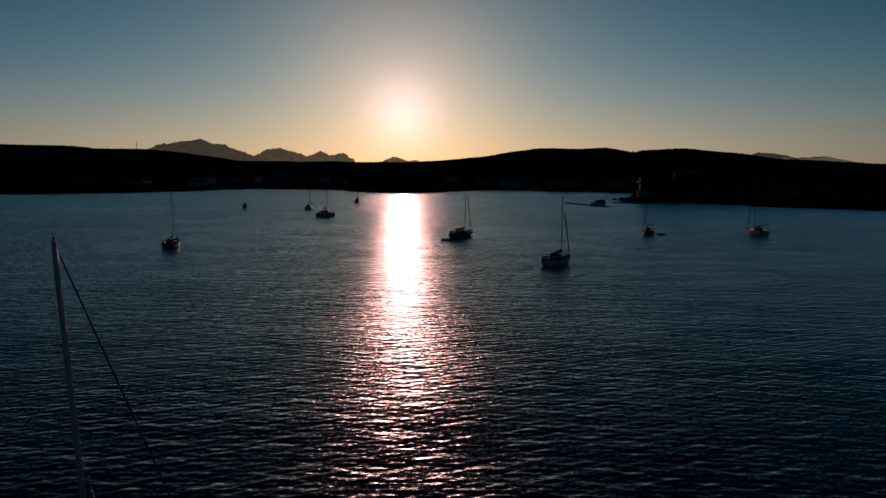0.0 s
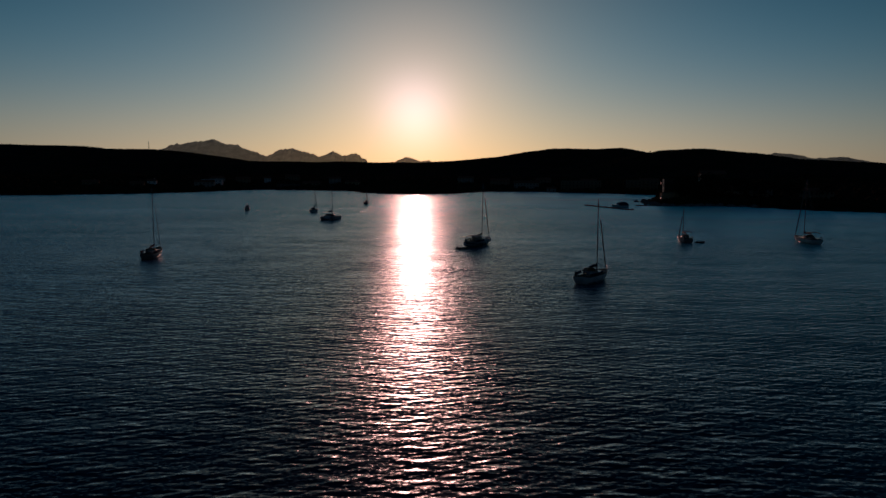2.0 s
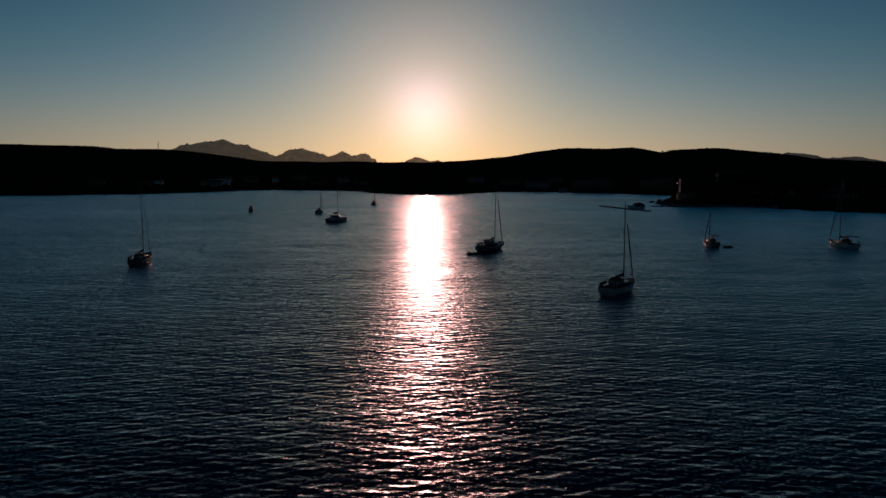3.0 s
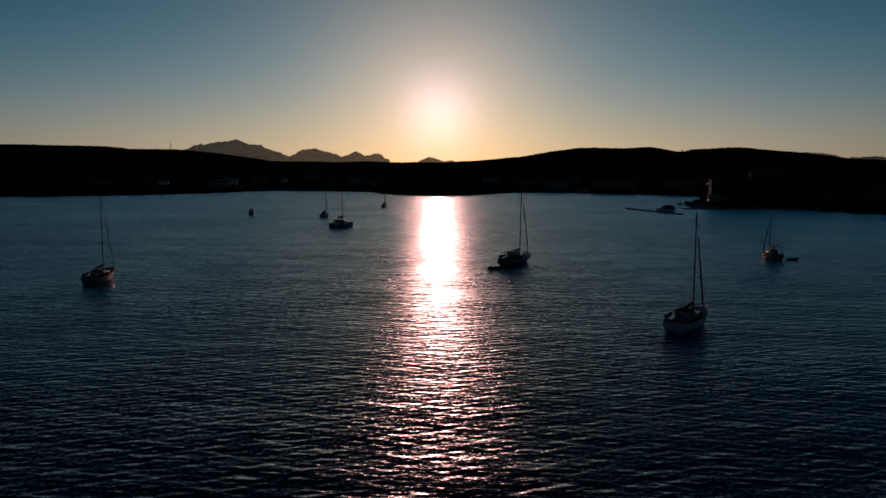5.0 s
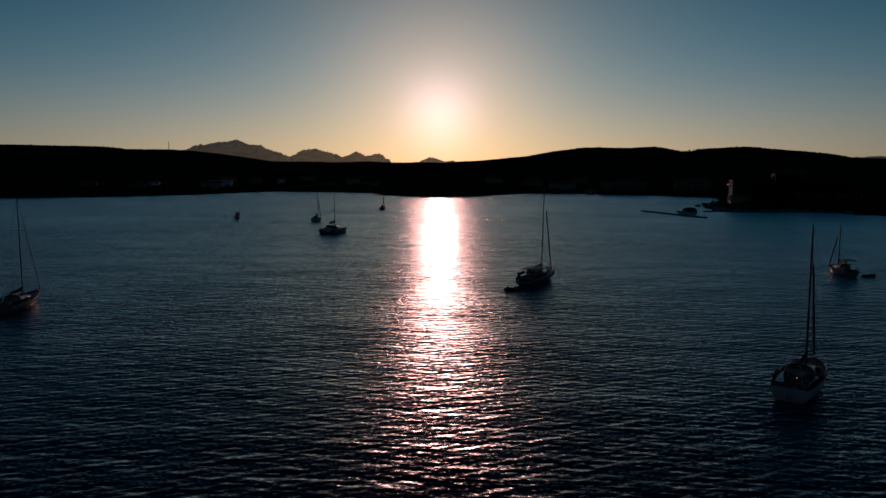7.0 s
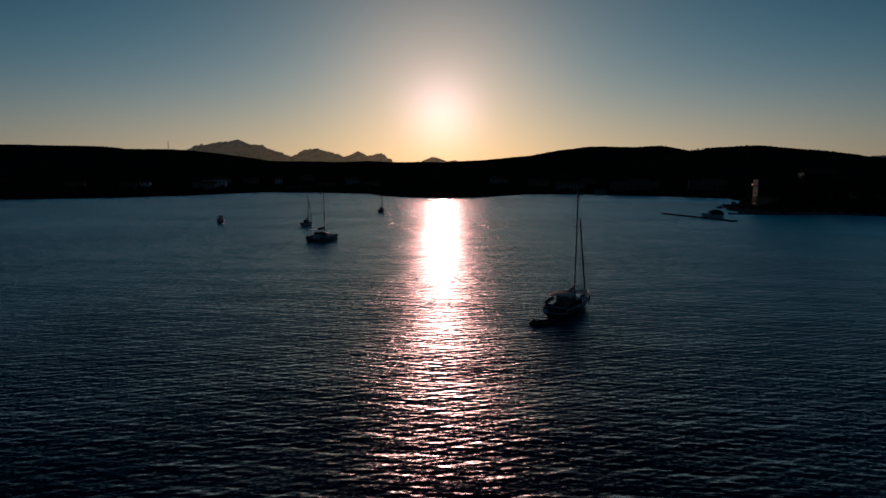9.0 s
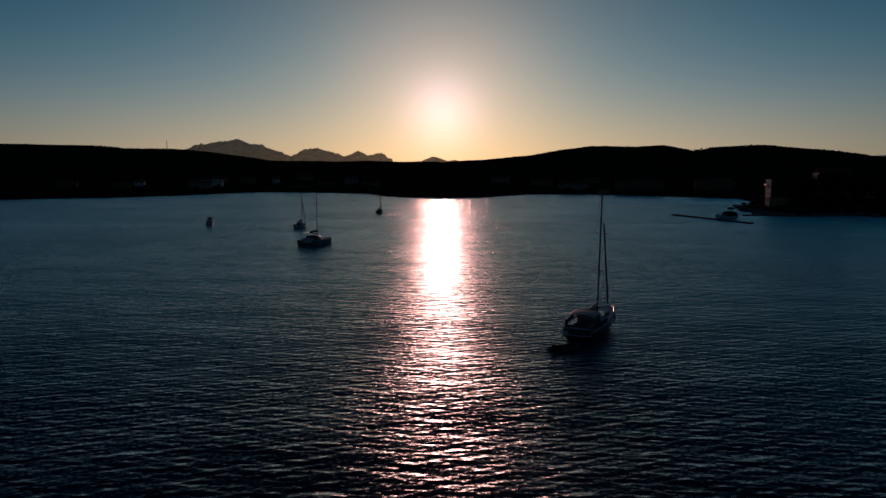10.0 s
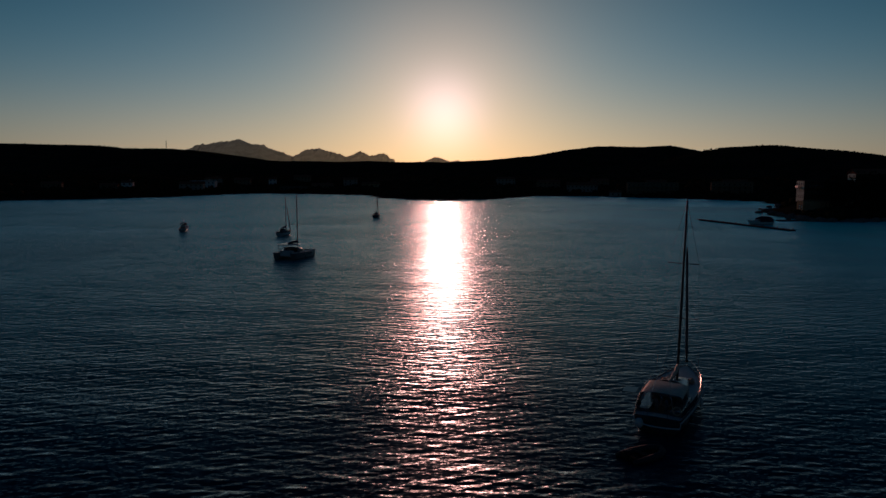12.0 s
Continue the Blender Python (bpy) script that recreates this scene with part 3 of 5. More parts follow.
def rig(boat, mast_x, foot, top, stay_x, stay_z, tail_x, tail_z, chain, boom_len, spreads=(0.36, 0.66), genoa=True, cover=CANVAS, rake=0.01, thick=1.0, roll=1.0, arm=1.0, twin=True, reach=0.74):
    """Mast, boom, spreaders and wires. chain: half width of the chainplates."""
    lean = rake * (top - foot)
    mast = part("mast", Shape().tube([(mast_x - lean * q, 0, foot + (top - foot) * q) for q in (0, 0.5, 0.9, 1.0)], 0.09, 8, [q * thick for q in (0.105, 0.1, 0.09, 0.075)]), GEL if arm != 1 else ALU, boat, "tall pale painted mast" if arm != 1 else "tall slender aluminium mast", True)
    head = (mast_x - lean, 0, top)
    part("masthead_light", Shape().tube([(head[0], 0, top), (head[0], 0, top + 0.22)], 0.035, 6), BLACK, mast)
    part("wind_vane", Shape().tube([(head[0], 0.04, top), (head[0] + 0.02, 0.04, top + 0.45), (head[0] + 0.3, 0.04, top + 0.47)], 0.012, 4), BLACK, mast)
    tips = []
    for q in spreads:
        z, x = foot + (top - foot) * q, mast_x - lean * q
        w = chain * (0.92 - 0.35 * q) * (arm if q == spreads[0] else 1.0)
        part("spreader", Shape().tube([(x - 0.22, -w, z + 0.06), (x, 0, z), (x - 0.22, w, z + 0.06)], 0.03 if arm == 1 else 0.04, 6), FENDER if arm != 1 else ALU, mast, "pale painted spreader" if arm != 1 else "")
        tips.append((x - 0.22, w, z + 0.06))
    for side in (1, -1):
        foot_at = (mast_x - 0.25, side * chain, foot - 0.35)
        up = [foot_at] + [(x, side * w, z) for x, w, z in tips] + [(head[0], side * 0.05, top - 0.25)]
        part("shroud", Shape().tube(up, 0.012, 4), STEEL, boat)
        part("lower_shroud", Shape().tube([(mast_x + 0.35, side * chain * 0.95, foot - 0.35), (mast_x - lean * spreads[0], side * 0.08, foot + (top - foot) * spreads[0] - 0.1)], 0.011, 4), STEEL, boat)
    part("forestay", Shape().tube([(stay_x, 0, stay_z), head], 0.014, 4), STEEL, boat)
    if genoa:
        a, b = Vector((stay_x, 0, stay_z)), Vector(head)
        part("furled_genoa", Shape().tube([a.lerp(b, q) for q in (0.045, 0.12, 0.4, reach - 0.04, reach)], 0.1, 7, [roll * q for q in (0.10, 0.13, 0.115, 0.095, 0.02)]), SAILCLOTH, boat, "dark furled headsail rolled round its stay", True)
        part("furler_drum", Shape().tube([a.lerp(b, 0.02), a.lerp(b, 0.035)], 0.13, 8), BLACK, boat)
    for side in ((1, -1) if twin else ()):
        mid = Vector(head).lerp(Vector((tail_x, 0, tail_z)), 0.72)
        part("backstay", Shape().tube([head, mid, (tail_x, side * chain * 0.6, tail_z)], 0.012, 4), STEEL, boat)
    bz = foot + 0.95
    boom = part("boom", Shape().tube([(mast_x - 0.08, 0, bz), (mast_x - boom_len, 0, bz + 0.05)], 0.085, 7), ALU, boat)
    cov = Shape()
    prof = []
    for i in range(9):
        q = i / 8
        r = 0.24 * (1 - 0.55 * q) + 0.03 * math.sin(i * 2.1)
        x = mast_x - 0.12 - (boom_len - 0.25) * q
        prof.append([(x, r * 0.62 * math.sin(a), bz + 0.12 + r * (0.9 + math.cos(a)) * (1.0 if q > 0.02 else 1.25)) for a in [2 * math.pi * k / 8 for k in range(8)]])
    cov.grid(prof, True)
    cov.f += [tuple(range(7, -1, -1)), tuple(range(64, 72))]
    part("sail_cover", cov, cover, boom, "stowed mainsail under a canvas cover", True)
    part("mainsheet", Shape().tube([(mast_x - boom_len * 0.8, 0, bz), (mast_x - boom_len * 0.86, 0, foot - 0.2)], 0.018, 4), RUBBER, boom)
    part("kicker", Shape().tube([(mast_x - 0.1, 0, foot + 0.15), (mast_x - boom_len * 0.3, 0, bz - 0.06)], 0.03, 5), ALU, boom)
    return mast


def guard_rails(boat, rows, lo, hi, step=3):
    for side in (1, -1):
        pts = rail_points(rows, side, 0.07, 0.0, lo, hi)
        post = part("stanchion", Shape().tube([(0, 0, 0), (0, 0, 0.62)], 0.014, 5), STEEL, boat, at=pts[0])
        for p in pts[step::step]:
            again(post, p)
        for h in (0.32, 0.61):
            part("lifeline", Shape().tube([(x, y, z + h) for x, y, z in pts], 0.007, 4), STEEL, boat)
    bow = [(x, y, z) for x, y, z in rail_points(rows, 1, 0.07, 0, len(rows) - 4)] + [(x, y, z) for x, y, z in rail_points(rows, -1, 0.07, 0, len(rows) - 4)][::-1]
    part("pulpit", Shape().tube([(x, y, z + 0.64) for x, y, z in bow], 0.016, 5).tube([bow[0], (bow[0][0], bow[0][1], bow[0][2] + 0.64)], 0.016, 5).tube(
        [bow[-1], (bow[-1][0], bow[-1][1], bow[-1][2] + 0.64)], 0.016, 5).tube([bow[2], (bow[2][0], bow[2][1], bow[2][2] + 0.64)], 0.016, 5).tube(
        [bow[-3], (bow[-3][0], bow[-3][1], bow[-3][2] + 0.64)], 0.016, 5), STEEL, boat, "bent steel bow rail")
    for side in (1, -1):
        st = rail_points(rows, side, 0.07, 0, 0, 3)
        inner = (st[0][0], st[0][1] * 0.45, st[0][2])
        part("pushpit", Shape().tube([(inner[0], inner[1], inner[2] + 0.64), (st[0][0], st[0][1], st[0][2] + 0.64), (st[2][0], st[2][1], st[2][2] + 0.64)], 0.016, 5)
             .tube([inner, (inner[0], inner[1], inner[2] + 0.64)], 0.016, 5).tube([st[0], (st[0][0], st[0][1], st[0][2] + 0.64)], 0.016, 5), STEEL, boat, "bent steel stern rail")


def cockpit(boat, x0, x1, w, z, wheels=1):
    well = Shape()
    well.slab(x0, x1, w * 0.42, w * 0.98, z - 0.02, z + 0.30, 0.05)
    part("coaming", well, GELGREY, boat)
    well = Shape()
    well.slab(x0, x1, -w * 0.98, -w * 0.42, z - 0.02, z + 0.30, 0.05)
    part("coaming", well, GELGREY, boat)
    part("cockpit_sole", Shape().slab(x0 + 0.05, x1 - 0.05, -w * 0.415, w * 0.415, z - 0.02, z + 0.045, 0.01), TEAK, boat, "teak cockpit floor")
    for side in (1, -1):
        part("winch", Shape().tube([(x1 - 0.5, side * w * 0.75, z + 0.29), (x1 - 0.5, side * w * 0.75, z + 0.38), (x1 - 0.5, side * w * 0.75, z + 0.46)], 0.1, 8, [0.1, 0.065, 0.085]), STEEL, boat, smooth=True)
    for k in range(wheels):
        y = 0 if wheels == 1 else (w * 0.2 if k else -w * 0.2)
        ped = part("pedestal", Shape().tube([(x0 + 0.75, y, z + 0.04), (x0 + 0.78, y, z + 0.95)], 0.1, 7, [0.13, 0.08]), GELGREY, boat)
        ring = Shape().tube([(x0 + 0.62, y + 0.42 * math.cos(a), z + 0.88 + 0.42 * math.sin(a)) for a in [2 * math.pi * i / 16 for i in range(16)]], 0.02, 5, closed=True)
        for i in range(5):
            a = 2 * math.pi * i / 5 + 0.3
            ring.tube([(x0 + 0.64, y, z + 0.88), (x0 + 0.62, y + 0.42 * math.cos(a), z + 0.88 + 0.42 * math.sin(a))], 0.012, 4)
        part("steering_wheel", ring, STEEL, ped)


def fenders(boat, rows, picks, side):
    for i in picks:
        x, y, z = rows[i][0] if side > 0 else rows[i][-1]
        f = part("fender", Shape().ball((x, y + side * 0.14, z - 0.42), 0.13, 0.13, 0.36), FENDER, boat, "white inflated fender hanging over the side", True)
        part("fender_line", Shape().tube([(x, y + side * 0.14, z - 0.08), (x, y, z + 0.3)], 0.01, 4), RUBBER, f)


def sloop(x, y, turn, length, beam, board, top, label, hull_mat=GEL, deck_mat=DECKGREY, cover=CANVAS, hood=CANVAS, bimini=True, panes=3, wheels=1, fender_side=0,
          spreads=(0.36, 0.66), mast_at=0.12, genoa=True, gantry=False, bowsprit=0.0, stern=0.78, lift=0.3, rake=0.09, mast_rake=0.01, thick=1.0, heel=0.0, hood_up=0.85, top_cloth=TAN, cloths=False, clutter=0, roll=1.0, arm=1.0, twin=True, awning_up=1.75, reach=0.74):
    boat = thing("sailing_boat", x, y, 0, turn, label, "sailboat", "sailing boats at anchor")
    boat.matrix_basis = pose(x, y, 0, heel, 0, turn)
    rows, hull = hull_parts(boat, length, beam, board, 0.55, hull_mat, GELDARK if hull_mat is not GELDARK else GEL, deck_mat, stern, lift, rake, {GEL: "white gelcoat hull", GELPALE: "faded pale grey hull", GELDARK: "dark blue hull"}.get(hull_mat, "slate-grey hull"))
    z = board * 0.97
    mx = length * mast_at
    part("keel", Shape().slab(-length * 0.08, length * 0.12, -0.14, 0.14, -1.7, -0.4, 0.05), ANTIFOUL, hull)
    part("rudder", Shape().slab(-length * 0.47, -length * 0.42, -0.06, 0.06, -1.3, -0.05, 0.02), ANTIFOUL, hull)
    cabin(boat, -length * 0.12, length * 0.30, beam * 0.33, beam * 0.17, z, 0.50, GEL, panes)
    cockpit(boat, -length * 0.46, -length * 0.13, beam * 0.40, z, wheels)
    bow = rows[-1][0]
    stay_x, stay_z = bow[0] - 0.12 + bowsprit, bow[2] + 0.05
    if bowsprit:
        part("bowsprit", Shape().tube([(bow[0] - 0.9, 0, bow[2] + 0.02), (stay_x + 0.1, 0, stay_z + 0.02)], 0.07, 7, [0.09, 0.06]), TEAK, boat, "varnished wooden bowsprit")
        part("bobstay", Shape().tube([(stay_x, 0, stay_z), (rows[-1][4][0] - 0.02, 0, 0.35)], 0.012, 4), STEEL, boat)
    part("anchor", Shape().tube([(bow[0] - 0.5, 0, bow[2] + 0.05), (bow[0] + 0.18, 0, bow[2] + 0.02)], 0.03, 5).tube([(bow[0] + 0.18, 0, bow[2] + 0.02), (bow[0] + 0.05, 0, bow[2] - 0.28)], 0.07, 5, [0.03, 0.09]), STEEL, boat)
    part("anchor_chain", Shape().tube([(bow[0] - 0.05, 0.05, bow[2]), (bow[0] + 0.35, 0.05, 0.5), (bow[0] + 0.9, 0.05, -0.8)], 0.016, 4), STEEL, boat)
    rig(boat, mx, z + 0.28, top, stay_x, stay_z, -length * 0.49, board * 0.98, beam * 0.42, length * 0.36, spreads, genoa, cover, mast_rake, thick, roll, arm, twin, reach)
    guard_rails(boat, rows, 2, len(rows) - 3)
    if hood:
        canopy(boat, "sprayhood", -length * 0.13 - 0.6, -length * 0.13 + 0.75, beam * 0.33, z + 0.3, z + 0.3 + hood_up, hood, "canvas sprayhood over the companionway", False)
    if bimini:
        canopy(boat, "bimini", -length * 0.43, -length * 0.2, beam * 0.36, z + awning_up, z + awning_up + 0.37, top_cloth, "canvas sun awning over the cockpit", True)
        for sx in (-0.41, -0.22):
            for side in (1, -1):
                part("awning_pole", Shape().tube([(length * sx, side * beam * 0.36, z + 0.2), (length * sx, side * beam * 0.35, z + awning_up + 0.05)], 0.014, 5), STEEL, boat)
    part("swim_ladder", Shape().tube([(-length / 2 - 0.22, 0.2, board * 0.9), (-length / 2 - 0.2, 0.2, 0.1)], 0.014, 5).tube([(-length / 2 - 0.22, -0.2, board * 0.9), (-length / 2 - 0.2, -0.2, 0.1)], 0.014, 5)
         .tube([(-length / 2 - 0.21, -0.2, 0.35), (-length / 2 - 0.21, 0.2, 0.35)], 0.012, 4).tube([(-length / 2 - 0.21, -0.2, 0.62), (-length / 2 - 0.21, 0.2, 0.62)], 0.012, 4), STEEL, boat)
    if gantry:
        g = Shape()
        for side in (1, -1):
            g.tube([(-length * 0.47, side * beam * 0.33, z + 0.1), (-length * 0.485, side * beam * 0.33, z + 1.9), (-length * 0.485, side * beam * 0.2, z + 2.1)], 0.025, 6)
        g.tube([(-length * 0.485, -beam * 0.2, z + 2.1), (-length * 0.485, beam * 0.2, z + 2.1)], 0.025, 6)
        arch = part("stern_arch", g, STEEL, boat, "steel stern arch")
        part("solar_panel", Shape().slab(-length * 0.485 - 0.4, -length * 0.485 + 0.4, -beam * 0.3, beam * 0.3, z + 2.13, z + 2.17, 0.01), GLASS, arch, "dark glossy solar panel")
    if fender_side:
        fenders(boat, rows, (8, 11, 14), fender_side)
    if cloths:
        # canvas weather cloths laced to the cockpit guard rails
        for side in (1, -1):
            pts = rail_points(rows, side, 0.055, 0.0, 1, 8)
            part("weather_cloth", Shape().grid([[(a, b, c + 0.06) for a, b, c in pts], [(a, b, c + 0.58) for a, b, c in pts], [(a, b - side * 0.02, c + 0.58) for a, b, c in pts], [(a, b - side * 0.02, c + 0.06) for a, b, c in pts]]),
                 CANVAS, boat, "dark canvas weather cloth along the cockpit")
    r = random.Random(int(abs(x) * 10))
    for k in range(clutter):
        # sail bags, cans and coiled gear lashed on deck
        px, py = length * r.uniform(-0.05, 0.33), r.choice((-1, 1)) * beam * r.uniform(0.24, 0.34) * (1 - 0.5 * k / max(1, clutter))
        if k % 3 == 2:
            part("rope_coil", Shape().tube([(px + 0.2 * math.cos(a), py + 0.2 * math.sin(a), z + 0.12 + 0.02 * i) for i, a in enumerate([q * 0.8 for q in range(14)])], 0.03, 5), TAN, boat, "coiled rope on deck")
        elif k % 3 == 1:
            part("fuel_can", Shape().slab(px - 0.16, px + 0.16, py - 0.1, py + 0.1, z + 0.02, z + 0.42, 0.05), (TAN, RUBBER)[k % 2], boat, "jerry can lashed to the rail")
        else:
            part("sail_bag", Shape().ball((px, py, z + 0.2), 0.6, 0.26, 0.24), (TAN, CANVAS)[k % 2], boat, "stuffed sail bag on deck", True)
    if clutter:
        part("rail_outboard", Shape().slab(-length * 0.46, -length * 0.46 + 0.3, beam * 0.33, beam * 0.33 + 0.28, z + 0.45, z + 0.85, 0.06).slab(-length * 0.46 + 0.1, -length * 0.46 + 0.2, beam * 0.33 + 0.08, beam * 0.33 + 0.2, z + 0.0, z + 0.45, 0.02), BLACK, boat, "outboard motor stowed on the stern rail")
        part("life_ring", Shape().tube([(-length * 0.475, -beam * 0.3 + 0.3 * math.cos(a), z + 0.5 + 0.3 * math.sin(a)) for a in [2 * math.pi * q / 14 for q in range(14)]], 0.06, 6, closed=True), TAN, boat, "faded life ring on the stern rail", True)
    return boat


def dinghy(x, y, turn, length, label, motor=True, group="tenders"):
    """An inflatable tender: a bent tube, floor, bench and outboard."""
    d = thing("dinghy", x, y, 0, turn, label, "dinghy", group)
    w, r = length * 0.24, length * 0.075
    path = [(-length / 2, w, 0.16), (-length * 0.1, w * 1.02, 0.16), (length * 0.25, w * 0.85, 0.18), (length * 0.42, w * 0.4, 0.24), (length * 0.47, 0, 0.27)]
    path += [(a, -b, c) for a, b, c in path[-2::-1]]
    part("tube", Shape().tube(path, r, 9, [r * 0.6] + [r] * (len(path) - 2) + [r * 0.6]), RUBBER, d, "grey inflated rubber tube", True)
    part("floor", Shape().slab(-length * 0.42, length * 0.36, -w * 0.9, w * 0.9, -0.02, 0.06, 0.02), TIMBER, d)
    part("transom", Shape().slab(-length * 0.44, -length * 0.41, -w * 0.85, w * 0.85, 0.05, 0.42, 0.01), TIMBER, d)
    part("bench", Shape().slab(-length * 0.12, 0.0, -w, w, 0.26, 0.30, 0.01), TIMBER, d)
    if motor:
        mo = part("outboard_motor", Shape().slab(-length * 0.52, -length * 0.42, -0.14, 0.14, 0.42, 0.78, 0.05).slab(-length * 0.49, -length * 0.45, -0.05, 0.05, -0.35, 0.42, 0.02), BLACK, d, "black outboard motor")
        part("tiller", Shape().tube([(-length * 0.43, 0, 0.62), (-length * 0.32, 0.05, 0.66)], 0.02, 5), BLACK, mo)
    part("grab_line", Shape().tube([(a, b * 1.02 + math.copysign(r * 0.9, b) * 0.6, c + r * 0.75) for a, b, c in path[1:4]], 0.012, 4), FENDER, d)
    return d


def catamaran(x, y, turn, length, beam, board, top, label):
    boat = thing("catamaran", x, y, 0, turn, label, "catamaran", "sailing boats at anchor")
    rows = None
    for side in (1, -1):
        rows, hull = hull_parts(boat, length, beam * 0.27, board, 0.5, GELPALE, GELDARK, DECKGREY, 0.8, 0.12, 0.02, "slim pale hull with a plumb bow", side * beam * 0.37)
        part("rudder", Shape().slab(-length * 0.46, -length * 0.42, side * beam * 0.37 - 0.05, side * beam * 0.37 + 0.05, -1.0, -0.05, 0.02), ANTIFOUL, hull)
        for k in range(3):
            part("portlight", Shape().slab(-0.5, 0.5, -0.01, 0.01, 0, 0.22, 0.005), GLASS, hull, "dark hull window",
                 at=(-length * 0.15 + k * length * 0.16, side * (beam * 0.37 + beam * 0.131), board * 0.62))
    z = board * 0.98
    part("bridge_deck", Shape().slab(-length * 0.44, length * 0.18, -beam * 0.30, beam * 0.30, 0.72, z + 0.02, 0.08), GEL, boat)
    saloon = cabin(boat, -length * 0.2, length * 0.16, beam * 0.34, beam * 0.22, z, 1.05, GELPALE, 4, "saloon")
    part("saloon_door", Shape().slab(-length * 0.2 - 0.05, -length * 0.2 - 0.01, -beam * 0.25, beam * 0.25, z + 0.03, z + 0.85, 0.01), GLASS, saloon, "dark sliding glass door")
    part("hardtop", Shape().slab(-length * 0.44, -length * 0.16, -beam * 0.36, beam * 0.36, z + 1.75, z + 1.86, 0.04), GEL, boat, "white hardtop over the cockpit")
    for sx in (-0.42, -0.2):
        for side in (1, -1):
            part("hardtop_post", Shape().tube([(length * sx, side * beam * 0.33, z), (length * sx, side * beam * 0.33, z + 1.77)], 0.035, 6), ALU, boat)
    part("aft_bench", Shape().slab(-length * 0.43, -length * 0.38, -beam * 0.28, beam * 0.28, z, z + 0.5, 0.05), GEL, boat)
    net = Shape()
    for i in range(13):
        q = -beam * 0.26 + beam * 0.52 * i / 12
        net.tube([(length * 0.18, q, z - 0.08), (length * 0.42, q, z - 0.1)], 0.012, 4)
    for i in range(10):
        q = length * (0.185 + 0.235 * i / 9)
        net.tube([(q, -beam * 0.27, z - 0.08), (q, beam * 0.27, z - 0.1)], 0.012, 4)
    part("trampoline", net, RUBBER, boat, "netting between the bows")
    part("crossbeam", Shape().tube([(length * 0.43, -beam * 0.36, z - 0.05), (length * 0.43, beam * 0.36, z - 0.05)], 0.09, 8), ALU, boat)
    rig(boat, length * 0.08, z + 0.95, top, length * 0.43, z + 0.1, -length * 0.42, z, beam * 0.44, length * 0.42, (0.42, 0.7), False)
    for side in (1, -1):
        for i in range(6):
            px = -length * 0.42 + length * 0.15 * i
            part("stanchion", Shape().tube([(px, side * beam * 0.48, z - 0.05), (px, side * beam * 0.48, z + 0.62)], 0.014, 5), STEEL, boat)
        part("lifeline", Shape().tube([(-length * 0.42, side * beam * 0.48, z + 0.6), (length * 0.33, side * beam * 0.47, z + 0.62)], 0.008, 4), STEEL, boat)
        part("davit", Shape().tube([(-length * 0.44, side * beam * 0.2, z), (-length * 0.47, side * beam * 0.2, z + 0.9), (-length * 0.56, side * beam * 0.2, z + 1.0)], 0.035, 6), STEEL, boat)
    return boat


